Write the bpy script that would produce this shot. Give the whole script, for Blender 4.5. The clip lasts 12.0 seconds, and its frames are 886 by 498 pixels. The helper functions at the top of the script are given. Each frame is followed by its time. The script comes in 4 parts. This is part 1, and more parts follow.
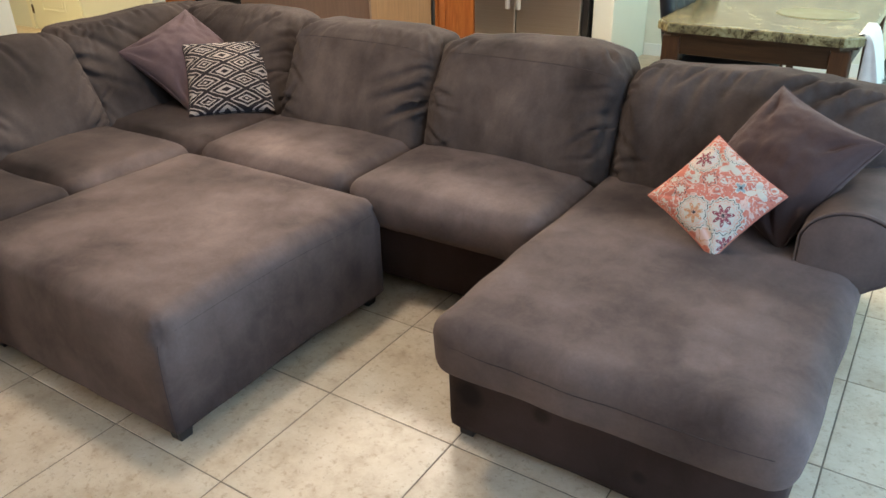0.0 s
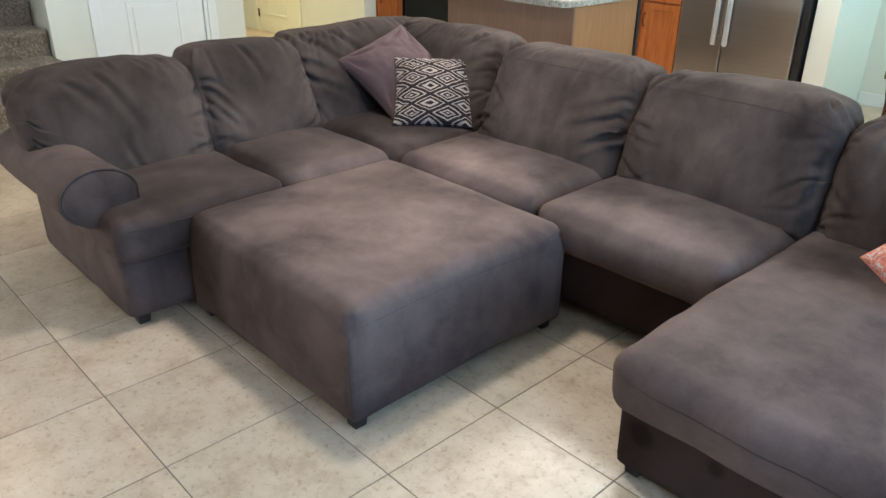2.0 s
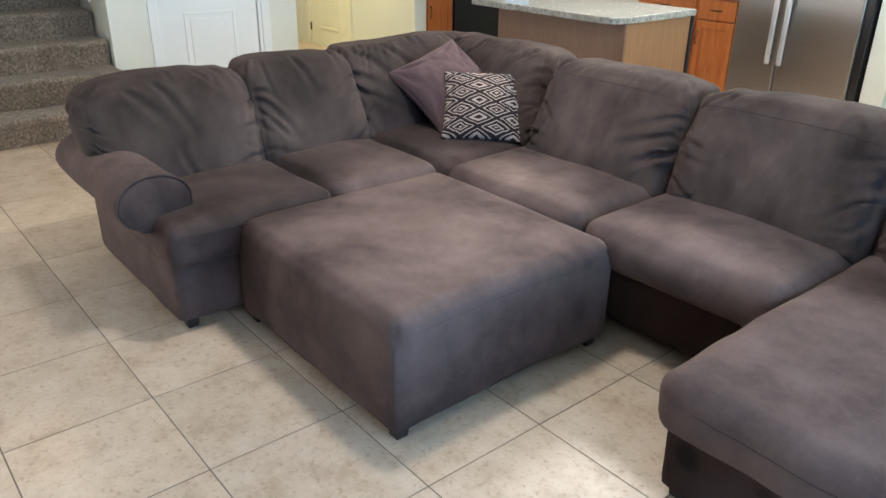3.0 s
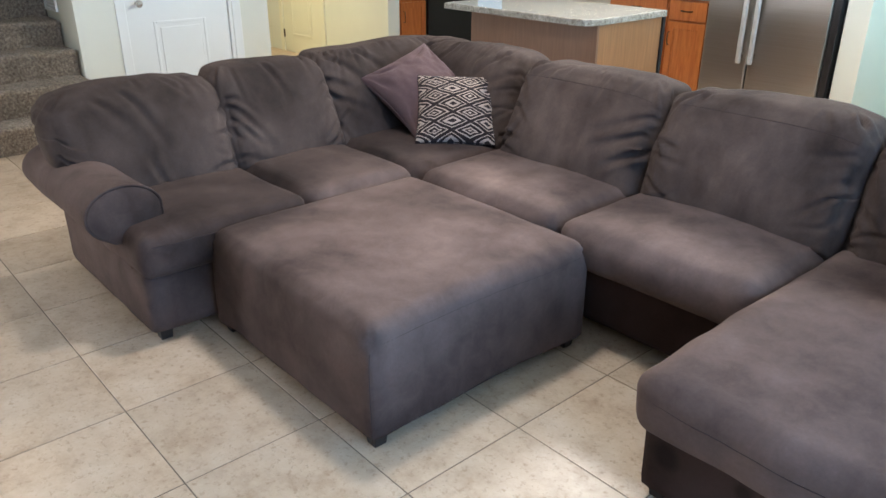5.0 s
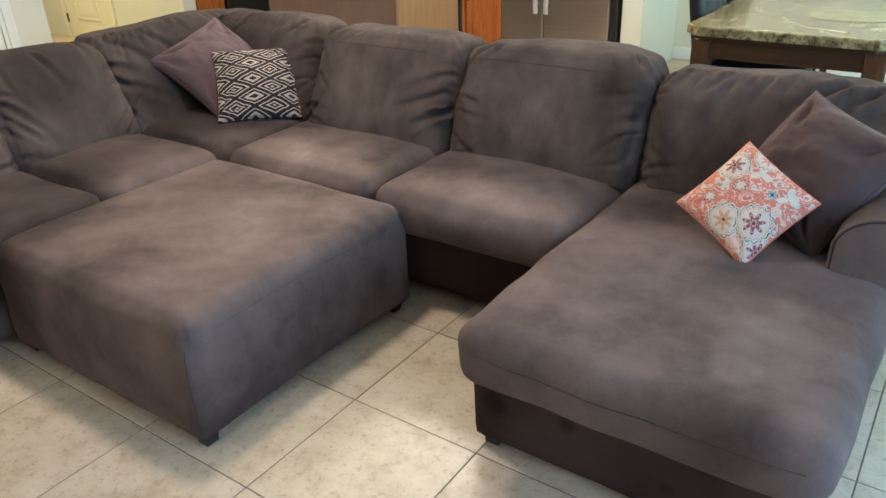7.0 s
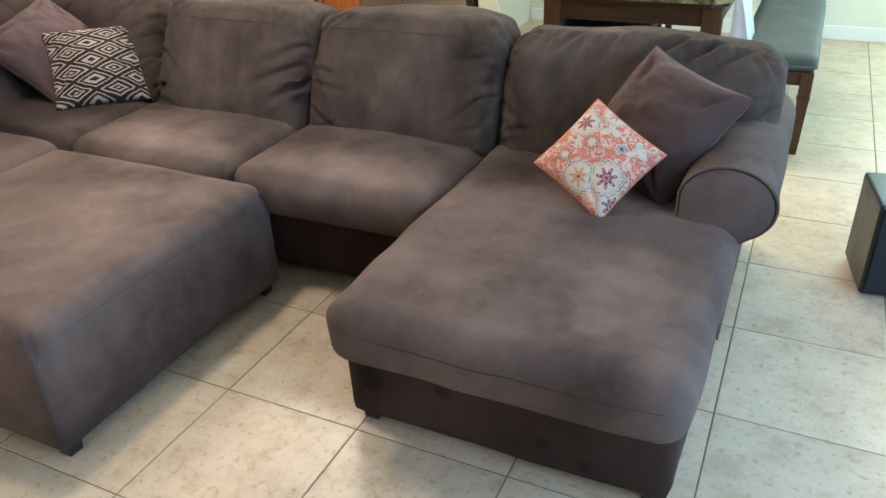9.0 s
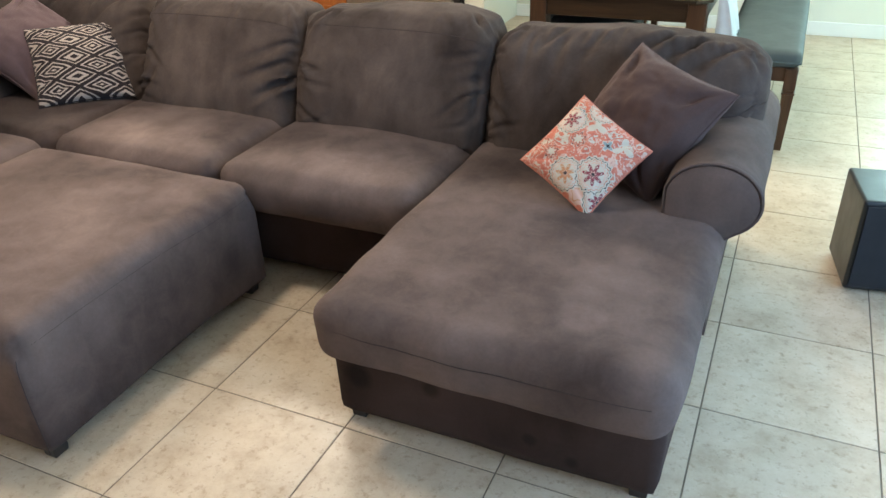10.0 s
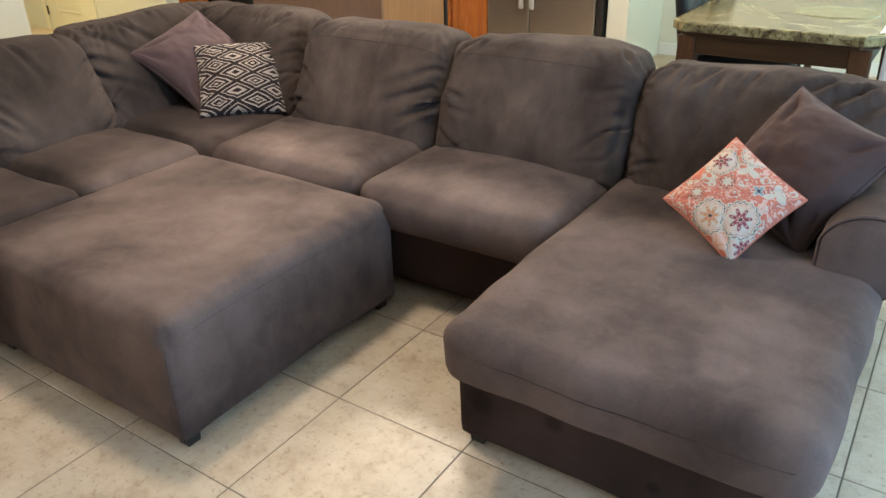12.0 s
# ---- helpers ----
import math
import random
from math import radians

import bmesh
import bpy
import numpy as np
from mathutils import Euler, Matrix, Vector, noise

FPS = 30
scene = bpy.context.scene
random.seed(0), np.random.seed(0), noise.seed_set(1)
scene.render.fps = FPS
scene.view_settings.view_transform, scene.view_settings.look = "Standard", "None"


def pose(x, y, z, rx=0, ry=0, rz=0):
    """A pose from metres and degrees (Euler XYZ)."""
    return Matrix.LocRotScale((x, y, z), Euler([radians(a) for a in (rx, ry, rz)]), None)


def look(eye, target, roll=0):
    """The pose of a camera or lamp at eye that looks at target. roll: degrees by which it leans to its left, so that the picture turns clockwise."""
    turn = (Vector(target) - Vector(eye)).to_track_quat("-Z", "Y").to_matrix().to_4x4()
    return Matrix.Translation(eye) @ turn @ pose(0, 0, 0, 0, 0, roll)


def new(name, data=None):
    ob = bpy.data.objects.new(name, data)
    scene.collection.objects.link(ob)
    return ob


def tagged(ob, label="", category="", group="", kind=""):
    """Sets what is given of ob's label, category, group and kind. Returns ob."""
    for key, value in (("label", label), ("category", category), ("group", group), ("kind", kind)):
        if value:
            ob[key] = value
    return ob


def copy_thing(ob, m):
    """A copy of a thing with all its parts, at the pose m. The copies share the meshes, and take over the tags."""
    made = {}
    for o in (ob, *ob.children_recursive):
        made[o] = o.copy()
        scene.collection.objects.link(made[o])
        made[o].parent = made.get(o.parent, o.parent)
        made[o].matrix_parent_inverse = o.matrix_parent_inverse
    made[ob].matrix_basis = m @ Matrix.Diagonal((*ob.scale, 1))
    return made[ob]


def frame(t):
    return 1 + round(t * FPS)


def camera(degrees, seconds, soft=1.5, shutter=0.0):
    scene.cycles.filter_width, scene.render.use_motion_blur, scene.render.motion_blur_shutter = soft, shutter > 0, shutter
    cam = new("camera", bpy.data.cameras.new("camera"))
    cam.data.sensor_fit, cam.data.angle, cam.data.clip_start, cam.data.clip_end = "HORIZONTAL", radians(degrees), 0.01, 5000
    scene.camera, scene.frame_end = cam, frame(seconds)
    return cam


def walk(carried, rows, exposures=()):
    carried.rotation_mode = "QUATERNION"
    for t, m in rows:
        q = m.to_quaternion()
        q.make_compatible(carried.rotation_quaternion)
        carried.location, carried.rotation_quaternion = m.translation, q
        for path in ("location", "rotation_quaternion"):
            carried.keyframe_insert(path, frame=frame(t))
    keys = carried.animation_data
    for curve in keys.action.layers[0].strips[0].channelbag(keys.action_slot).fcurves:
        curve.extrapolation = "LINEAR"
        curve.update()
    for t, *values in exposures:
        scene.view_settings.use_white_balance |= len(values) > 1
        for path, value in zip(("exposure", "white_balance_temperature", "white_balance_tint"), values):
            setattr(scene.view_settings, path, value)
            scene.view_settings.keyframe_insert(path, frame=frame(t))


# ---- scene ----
cam = camera(60.5, 12.0)
PATH = [
    (0, (3.213, -0.052, 1.498), (2.229, 1.434, 0.591), -1.2),
    (0.5, (3.207, -0.056, 1.496), (2.144, 1.383, 0.602), -1.1),
    (1, (3.2, -0.074, 1.516), (2.057, 1.305, 0.626), -0.4),
    (1.5, (3.177, -0.102, 1.527), (1.948, 1.206, 0.645), 0.2),
    (2, (3.166, -0.138, 1.525), (1.851, 1.1, 0.666), 0.6),
    (2.5, (3.163, -0.152, 1.521), (1.776, 1.022, 0.687), 0.9),
    (4.5, (3.153, -0.151, 1.532), (1.744, 1.012, 0.717), 0.7),
    (5, (3.161, -0.128, 1.513), (1.79, 1.08, 0.699), 0.1),
    (5.5, (3.167, -0.104, 1.526), (1.86, 1.155, 0.686), -0.5),
    (6, (3.174, -0.095, 1.516), (1.948, 1.235, 0.663), -0.9),
    (6.5, (3.191, -0.065, 1.514), (2.054, 1.327, 0.637), -1.7),
    (7, (3.212, -0.038, 1.501), (2.165, 1.412, 0.606), -2.1),
    (7.5, (3.229, -0.014, 1.505), (2.276, 1.482, 0.581), -2.3),
    (9.5, (3.25, 0.014, 1.494), (2.505, 1.588, 0.512), -2.2),
    (10, (3.249, 0.016, 1.498), (2.511, 1.592, 0.512), -2.1),
    (10.5, (3.245, 0.015, 1.5), (2.494, 1.589, 0.52), -1.9),
    (11, (3.243, 0.018, 1.502), (2.438, 1.573, 0.535), -2.0),
    (11.5, (3.219, 0.005, 1.504), (2.33, 1.527, 0.559), -1.7),
    (12, (3.199, -0.017, 1.493), (2.186, 1.449, 0.586), -1.6),
]
walk(cam, [(t, look(eye, target, roll)) for t, eye, target, roll in PATH],
     [(0, -0.03, 6380, 9), (1, -0.03, 6220, 8), (2, 0.0, 5670, 6), (2.5, -0.02, 5620, 7), (5.5, 0.0, 5620, 10), (6.5, 0.0, 5970, 8), (7, -0.03, 6170, 7), (9.5, -0.06, 6400, 8), (12, -0.03, 6610, 9)])

# ---- world, sun, large lights ----
world = bpy.data.worlds.new("world")
scene.world = world
world.use_nodes = True
wn = world.node_tree.nodes
sky = wn.new("ShaderNodeTexSky")
sky.sky_type, sky.sun_disc, sky.sun_elevation, sky.sun_rotation = "NISHITA", False, radians(42), radians(120)
wn["Background"].inputs["Strength"].default_value = 0.10
world.node_tree.links.new(sky.outputs["Color"], wn["Background"].inputs["Color"])


def area_lamp(name, m, sx, sy, watts, colour):
    data = bpy.data.lights.new(name, "AREA")
    data.shape, data.size, data.size_y, data.energy, data.color = "RECTANGLE", sx, sy, watts, colour
    ob = new(name, data)
    ob.matrix_world = m
    return ob


DAY, GARDEN, WARM, HALL, FRONT = (0.36, 0.64, 1.0), (0.58, 0.92, 0.95), (1.0, 0.895, 0.75), (1.0, 0.84, 0.48), (1.0, 0.955, 0.86)
area_lamp("patio_daylight", look((4.85, 1.15, 1.3), (1.0, 1.1, 0.5)), 2.4, 1.7, 112, DAY)
area_lamp("dining_daylight", look((4.85, 4.6, 1.35), (0.0, 4.6, 1.0)), 2.0, 1.5, 58, GARDEN)
area_lamp("garden_door_daylight", look((4.43, 6.32, 1.1), (4.2, 0.0, 0.8)), 0.7, 1.9, 52, GARDEN)
area_lamp("downlight_glow", look((1.1, 1.6, 2.66), (1.1, 1.6, 0)), 0.30, 0.30, 44, WARM)
area_lamp("front_window_daylight", look((-2.90, -2.3, 1.25), (0.2, 0.2, 0.2)), 1.4, 1.7, 106, FRONT)
area_lamp("kitchen_fixture_glow", look((0.2, 4.55, 2.50), (1.4, 1.5, 0.2)), 1.25, 0.26, 130, WARM)
area_lamp("dining_fixture_glow", look((2.45, 4.5, 2.42), (2.4, 1.5, 0.2)), 0.8, 0.6, 48, WARM)
area_lamp("hall_glow", look((-4.0, 3.6, 2.6), (-4.0, 3.6, 0)), 0.5, 0.5, 45, HALL)

# ---- materials ----


class Nodes:
    """A small builder for one node material."""

    def __init__(self, name, rough=0.6, metal=0.0, spec=0.5):
        self.mat = bpy.data.materials.new(name)
        self.mat.use_nodes = True
        self.t = self.mat.node_tree
        self.p = self.t.nodes["Principled BSDF"]
        self.p.inputs["Roughness"].default_value = rough
        self.p.inputs["Metallic"].default_value = metal
        self.p.inputs["Specular IOR Level"].default_value = spec

    def put(self, socket, value):
        if isinstance(value, bpy.types.NodeSocket):
            self.t.links.new(value, socket)
        else:
            socket.default_value = value

    def set(self, **kw):
        for key, value in kw.items():
            self.put(self.p.inputs[key.replace("_", " ")], value)
        return self

    def coords(self, kind="Object"):
        return self.t.nodes.new("ShaderNodeTexCoord").outputs[kind]

    def world(self):
        return self.t.nodes.new("ShaderNodeNewGeometry").outputs["Position"]

    def noise(self, vec, scale, detail=4.0, rough=0.55, distort=0.0):
        n = self.t.nodes.new("ShaderNodeTexNoise")
        self.put(n.inputs["Vector"], vec)
        n.inputs["Scale"].default_value, n.inputs["Detail"].default_value = scale, detail
        n.inputs["Roughness"].default_value, n.inputs["Distortion"].default_value = rough, distort
        return n.outputs["Fac"]

    def voronoi(self, vec, scale, out="Distance", feature="F1"):
        n = self.t.nodes.new("ShaderNodeTexVoronoi")
        n.feature = feature
        self.put(n.inputs["Vector"], vec)
        n.inputs["Scale"].default_value = scale
        return n.outputs[out]

    def wave(self, vec, scale, distort, axis="X"):
        n = self.t.nodes.new("ShaderNodeTexWave")
        n.bands_direction = axis
        self.put(n.inputs["Vector"], vec)
        n.inputs["Scale"].default_value, n.inputs["Distortion"].default_value = scale, distort
        n.inputs["Detail"].default_value = 3
        return n.outputs["Fac"]

    def stretch(self, vec, sx, sy, sz):
        n = self.t.nodes.new("ShaderNodeMapping")
        self.put(n.inputs["Vector"], vec)
        n.inputs["Scale"].default_value = (sx, sy, sz)
        return n.outputs["Vector"]

    def ramp(self, fac, *stops, sharp=False):
        n = self.t.nodes.new("ShaderNodeValToRGB")
        n.color_ramp.interpolation = "CONSTANT" if sharp else "LINEAR"
        e = n.color_ramp.elements
        while len(e) < len(stops):
            e.new(0.5)
        for el, (at, c) in zip(e, stops):
            el.position = at
            el.color = (c, c, c, 1) if isinstance(c, (int, float)) else (*c, 1)
        self.put(n.inputs["Fac"], fac)
        return n.outputs["Color"]

    def math(self, op, a, b=0.0):
        n = self.t.nodes.new("ShaderNodeMath")
        n.operation = op
        self.put(n.inputs[0], a)
        self.put(n.inputs[1], b)
        return n.outputs[0]

    def mix(self, fac, a, b, how="MIX"):
        n = self.t.nodes.new("ShaderNodeMix")
        n.data_type, n.blend_type = "RGBA", how
        self.put(n.inputs[0], fac)
        self.put(n.inputs[6], a if isinstance(a, bpy.types.NodeSocket) else (*a, 1))
        self.put(n.inputs[7], b if isinstance(b, bpy.types.NodeSocket) else (*b, 1))
        return n.outputs[2]

    def split(self, vec):
        n = self.t.nodes.new("ShaderNodeSeparateXYZ")
        self.put(n.inputs[0], vec)
        return n.outputs

    def bump(self, height, strength=0.3, distance=0.01):
        n = self.t.nodes.new("ShaderNodeBump")
        n.inputs["Strength"].default_value, n.inputs["Distance"].default_value = strength, distance
        self.put(n.inputs["Height"], height)
        self.t.links.new(n.outputs["Normal"], self.p.inputs["Normal"])
        return self

    def random(self):
        return self.t.nodes.new("ShaderNodeObjectInfo").outputs["Random"]


def microfibre(name, dark, light, sheen=0.35, streak=0.15, marks=()):
    m = Nodes(name, rough=0.95, spec=0.12)
    w = m.world()
    patches = m.math("ADD", m.math("MULTIPLY", m.noise(w, 2.4, 2, 0.5, 0.3), 0.76), m.math("MULTIPLY", m.noise(w, 13, 5, 0.65, 0.6), 0.24))
    strokes = m.noise(m.stretch(w, 11, 11, 2.6), 1.0, 3, 0.55, 0.25)
    nap = m.math("ADD", m.math("MULTIPLY", patches, 1.0 - streak), m.math("MULTIPLY", strokes, streak))
    colour = m.ramp(nap, (0.34, dark), (0.67, light))
    fleck = m.ramp(m.noise(w, 110, 2, 0.7), (0.3, 0.94), (0.7, 1.05))
    lint = m.ramp(m.voronoi(w, 4.3), (0.0, 0.8), (0.010, 0.0))
    wobble = m.math("MULTIPLY", m.math("SUBTRACT", m.noise(w, 14, 3, 0.6), 0.5), 0.9)
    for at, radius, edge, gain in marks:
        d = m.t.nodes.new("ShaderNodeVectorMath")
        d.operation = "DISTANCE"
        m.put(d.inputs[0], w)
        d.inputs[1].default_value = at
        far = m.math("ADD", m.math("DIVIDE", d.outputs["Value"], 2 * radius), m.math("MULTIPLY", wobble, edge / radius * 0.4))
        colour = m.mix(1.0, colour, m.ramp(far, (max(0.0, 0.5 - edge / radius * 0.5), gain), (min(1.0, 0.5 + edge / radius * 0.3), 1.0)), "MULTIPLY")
    m.set(Base_Color=m.mix(lint, m.mix(1.0, colour, fleck, "MULTIPLY"), (0.30, 0.27, 0.24)))
    m.set(Sheen_Weight=sheen, Sheen_Roughness=0.6, Sheen_Tint=(0.66, 0.52, 0.48, 1))
    m.bump(m.math("ADD", m.noise(w, 420, 2, 0.6), m.math("MULTIPLY", m.noise(w, 16, 3, 0.5), 1.4)), 0.22, 0.004)
    return m.mat


def wood(name, dark, light, rough=0.35, axis=2, scale=1.0, spec=0.5):
    m = Nodes(name, rough=rough, spec=spec)
    s = [14.0, 14.0, 14.0]
    s[axis] = 1.1
    v = m.stretch(m.coords(), *[a * scale for a in s])
    grain = m.noise(v, 2.0, 5, 0.62, 1.2)
    fine = m.noise(m.stretch(m.coords(), *[a * 6 * scale for a in s]), 2.0, 2, 0.6)
    c = m.mix(1.0, m.ramp(grain, (0.3, dark), (0.7, light)), m.ramp(fine, (0.3, 0.86), (0.7, 1.08)), "MULTIPLY")
    m.set(Base_Color=c)
    m.bump(fine, 0.08, 0.002)
    return m.mat


def paint(name, colour, rough=0.55, texture=0.15):
    m = Nodes(name, rough=rough, spec=0.35)
    w = m.world()
    tone = m.ramp(m.noise(w, 1.3, 4), (0.3, 0.95), (0.7, 1.03))
    m.set(Base_Color=m.mix(1.0, colour, tone, "MULTIPLY"))
    m.bump(m.noise(w, 130, 3), texture, 0.002)
    return m.mat


def plain(name, colour, rough=0.5, metal=0.0, spec=0.5):
    m = Nodes(name, rough=rough, metal=metal, spec=spec)
    c = m.coords()
    m.set(Base_Color=m.mix(1.0, colour, m.ramp(m.noise(c, 24, 3), (0.3, 0.92), (0.7, 1.05)), "MULTIPLY"))
    m.set(Roughness=m.ramp(m.noise(c, 9, 4), (0.3, max(0.02, rough - 0.06)), (0.7, min(1, rough + 0.06))))
    return m.mat


def tile_material():
    m = Nodes("beige_stone_tile", rough=0.38, spec=0.45)
    w = m.world()
    n = m.t.nodes.new("ShaderNodeVectorMath")
    n.operation = "ADD"
    m.put(n.inputs[0], w)
    rnd = m.random()
    comb = m.t.nodes.new("ShaderNodeCombineXYZ")
    m.put(comb.inputs[0], m.math("MULTIPLY", rnd, 37.0))
    m.put(comb.inputs[1], m.math("MULTIPLY", rnd, 91.0))
    m.put(n.inputs[1], comb.outputs[0])
    v = n.outputs[0]
    cloud = m.ramp(m.noise(v, 6.5, 7, 0.72, 0.0), (0.28, (0.37, 0.262, 0.170)), (0.50, (0.51, 0.395, 0.285)), (0.74, (0.60, 0.49, 0.375)))
    pits = m.ramp(m.noise(v, 38, 4, 0.7, 0.0), (0.30, (0.70, 0.63, 0.56)), (0.45, (1.0, 1.0, 1.0)))
    c = m.mix(1.0, cloud, pits, "MULTIPLY")
    specks = m.math("MULTIPLY", m.ramp(m.noise(v, 75, 2, 0.5), (0.62, 0.0), (0.70, 0.40)), m.ramp(m.noise(v, 9, 3), (0.42, 0.0), (0.58, 1.0)))
    c = m.mix(specks, c, (0.20, 0.145, 0.10))
    tone = m.ramp(rnd, (0.0, 0.92), (1.0, 1.05))
    m.set(Base_Color=m.mix(1.0, c, tone, "MULTIPLY"))
    m.set(Roughness=m.ramp(m.noise(v, 12, 4), (0.3, 0.30), (0.7, 0.46)))
    m.bump(m.math("ADD", m.noise(v, 30, 5, 0.7), m.noise(v, 7, 3)), 0.10, 0.003)
    return m.mat


def granite(name, a, b, c, scale=60, rough=0.12):
    m = Nodes(name, rough=rough, spec=0.5)
    w = m.coords()
    big = m.ramp(m.noise(w, scale * 0.22, 6, 0.7, 1.0), (0.36, a), (0.50, b), (0.64, c))
    spots = m.ramp(m.noise(w, scale, 3, 0.7), (0.36, (0.30, 0.25, 0.20)), (0.48, (1.0, 1.0, 1.0)))
    m.set(Base_Color=m.mix(0.85, big, spots, "MULTIPLY"))
    return m.mat


def carpet():
    m = Nodes("grey_stair_carpet", rough=1.0, spec=0.05)
    w = m.world()
    c = m.ramp(m.noise(w, 55, 4, 0.75), (0.30, (0.085, 0.062, 0.047)), (0.52, (0.28, 0.220, 0.168)), (0.72, (0.52, 0.44, 0.35)))
    m.set(Base_Color=m.mix(1.0, c, m.ramp(m.noise(w, 6, 3), (0.3, 0.8), (0.7, 1.1)), "MULTIPLY"))
    m.set(Sheen_Weight=0.2)
    m.bump(m.noise(w, 60, 4, 0.8), 1.0, 0.02)
    return m.mat


def steel():
    m = Nodes("brushed_steel", rough=0.30, metal=0.92)
    c = m.coords()
    brush = m.noise(m.stretch(c, 1.5, 1.5, 260), 1.0, 3)
    m.set(Base_Color=m.ramp(brush, (0.3, (0.35, 0.32, 0.295)), (0.7, (0.39, 0.36, 0.335))))
    m.set(Roughness=m.ramp(m.noise(m.stretch(c, 3, 3, 0.8), 1.0, 2), (0.3, 0.31), (0.7, 0.36)))
    m.bump(brush, 0.04, 0.001)
    return m.mat


def diamond_cloth():
    """Dark cloth with rows of cream nested diamonds, woven."""
    m = Nodes("diamond_weave", rough=0.9, spec=0.15)
    uv = m.coords("UV")
    wob = m.math("MULTIPLY", m.math("SUBTRACT", m.noise(uv, 3.0, 2), 0.5), 0.22)
    x, y, _ = m.split(uv)
    fine = m.math("MULTIPLY", m.math("SUBTRACT", m.noise(uv, 60, 2), 0.5), 0.05)
    u = m.math("ADD", m.math("MULTIPLY", x, 2.2), wob)
    v = m.math("ADD", m.math("MULTIPLY", y, 4.2), wob)

    def tri(a):
        return m.math("MULTIPLY", m.math("ABSOLUTE", m.math("SUBTRACT", m.math("FRACT", a), 0.5)), 2.0)

    # one field has its centres where both waves are nil, the other where both are one
    s = m.math("ADD", m.math("ADD", tri(u), tri(v)), fine)
    d = m.math("MINIMUM", s, m.math("SUBTRACT", 2.0, s))
    which = m.math("GREATER_THAN", s, 1.0)
    cream, black = (0.36, 0.28, 0.235), (0.022, 0.014, 0.014)
    nested = m.ramp(d, (0.0, cream), (0.13, black), (0.32, cream), (0.46, black), (0.68, cream), (0.82, black), sharp=True)
    other = m.ramp(d, (0.0, black), (0.24, cream), (0.50, black), (0.72, cream), (0.83, black), sharp=True)
    m.set(Base_Color=m.mix(which, nested, other))
    m.set(Sheen_Weight=0.1)
    m.bump(m.noise(uv, 170, 2), 0.3, 0.003)
    return m.mat


def floral_cloth():
    """Off-white cloth printed with coral, peach and grey blooms and medallions."""
    m = Nodes("floral_print", rough=0.88, spec=0.15)
    uv = m.coords("UV")
    n = m.t.nodes.new("ShaderNodeVectorMath")
    n.operation = "ADD"
    m.put(n.inputs[0], uv)
    nn = m.t.nodes.new("ShaderNodeTexNoise")
    m.put(nn.inputs["Vector"], uv)
    nn.inputs["Scale"].default_value = 7.0
    sc = m.t.nodes.new("ShaderNodeVectorMath")
    sc.operation = "SCALE"
    m.put(sc.inputs[0], nn.outputs["Color"])
    sc.inputs["Scale"].default_value = 0.12
    m.put(n.inputs[1], sc.outputs[0])
    v = n.outputs[0]
    white, coral, red, peach, dark, green = (0.46, 0.395, 0.32), (0.48, 0.150, 0.100), (0.25, 0.055, 0.055), (0.54, 0.33, 0.26), (0.045, 0.038, 0.04), (0.22, 0.25, 0.24)
    colour = m.ramp(m.noise(v, 6.0, 2, 0.5), (0.0, peach), (0.36, coral), (0.50, peach), (0.535, coral), (0.60, white), (0.66, coral), (0.74, red), sharp=True)
    lines = m.ramp(m.noise(v, 17.0, 2, 0.5), (0.0, 0.0), (0.485, 1.0), (0.515, 0.0), sharp=True)
    colour = m.mix(m.math("MULTIPLY", lines, 0.55), colour, red)
    dots = m.ramp(m.noise(v, 30.0, 1, 0.5), (0.0, 0.0), (0.64, 1.0), sharp=True)
    colour = m.mix(dots, colour, white)
    x, y, _ = m.split(uv)

    def motif(under, cx, cy, size, petals, depth, stops):
        """Lays a round flower or medallion with a lobed outline over the print."""
        dx, dy = m.math("SUBTRACT", x, cx), m.math("SUBTRACT", y, cy)
        r = m.math("SQRT", m.math("ADD", m.math("MULTIPLY", dx, dx), m.math("MULTIPLY", dy, dy)))
        lobe = m.math("ADD", m.math("MULTIPLY", m.math("COSINE", m.math("MULTIPLY", m.math("ARCTAN2", dy, dx), float(petals))), depth), 1.0 - depth)
        q = m.math("ADD", m.math("DIVIDE", r, m.math("MULTIPLY", lobe, size)), m.math("MULTIPLY", m.math("SUBTRACT", m.noise(uv, 32, 2), 0.5), 0.22))
        return m.mix(m.math("LESS_THAN", q, 1.0), under, m.ramp(q, *stops, sharp=True))

    orange, maroon = (0.44, 0.20, 0.10), (0.22, 0.050, 0.060)
    collar = ((0.0, white), (0.60, peach), (0.66, white), (0.76, coral), (0.79, white), (0.88, dark), (0.92, white))
    daisy = ((0.0, white), (0.62, coral), (0.80, dark), (0.90, peach))

    def bloom(tint):
        return (0.0, dark), (0.22, peach), (0.34, tint), (0.72, white), (0.80, tint)

    # white patches, small daisies and a green leaf on the coral ground
    for cx, cy, size, petals, depth, stops in ((0.42, 0.80, 0.13, 3, 0.35, ((0.0, white), (0.9, peach))), (0.80, 0.80, 0.14, 3, 0.4, ((0.0, white), (0.9, coral))), (0.78, 0.10, 0.15, 4, 0.15, ((0.0, peach), (0.5, orange), (0.58, peach))),
                                               (0.373, 0.547, 0.095, 7, 0.2, daisy), (0.234, 0.263, 0.090, 7, 0.2, daisy), (0.07, 0.30, 0.07, 5, 0.2, daisy), (0.66, 0.70, 0.075, 4, 0.3, ((0.0, dark), (0.3, green), (0.8, white)))):
        colour = motif(colour, cx, cy, size, petals, depth, stops)
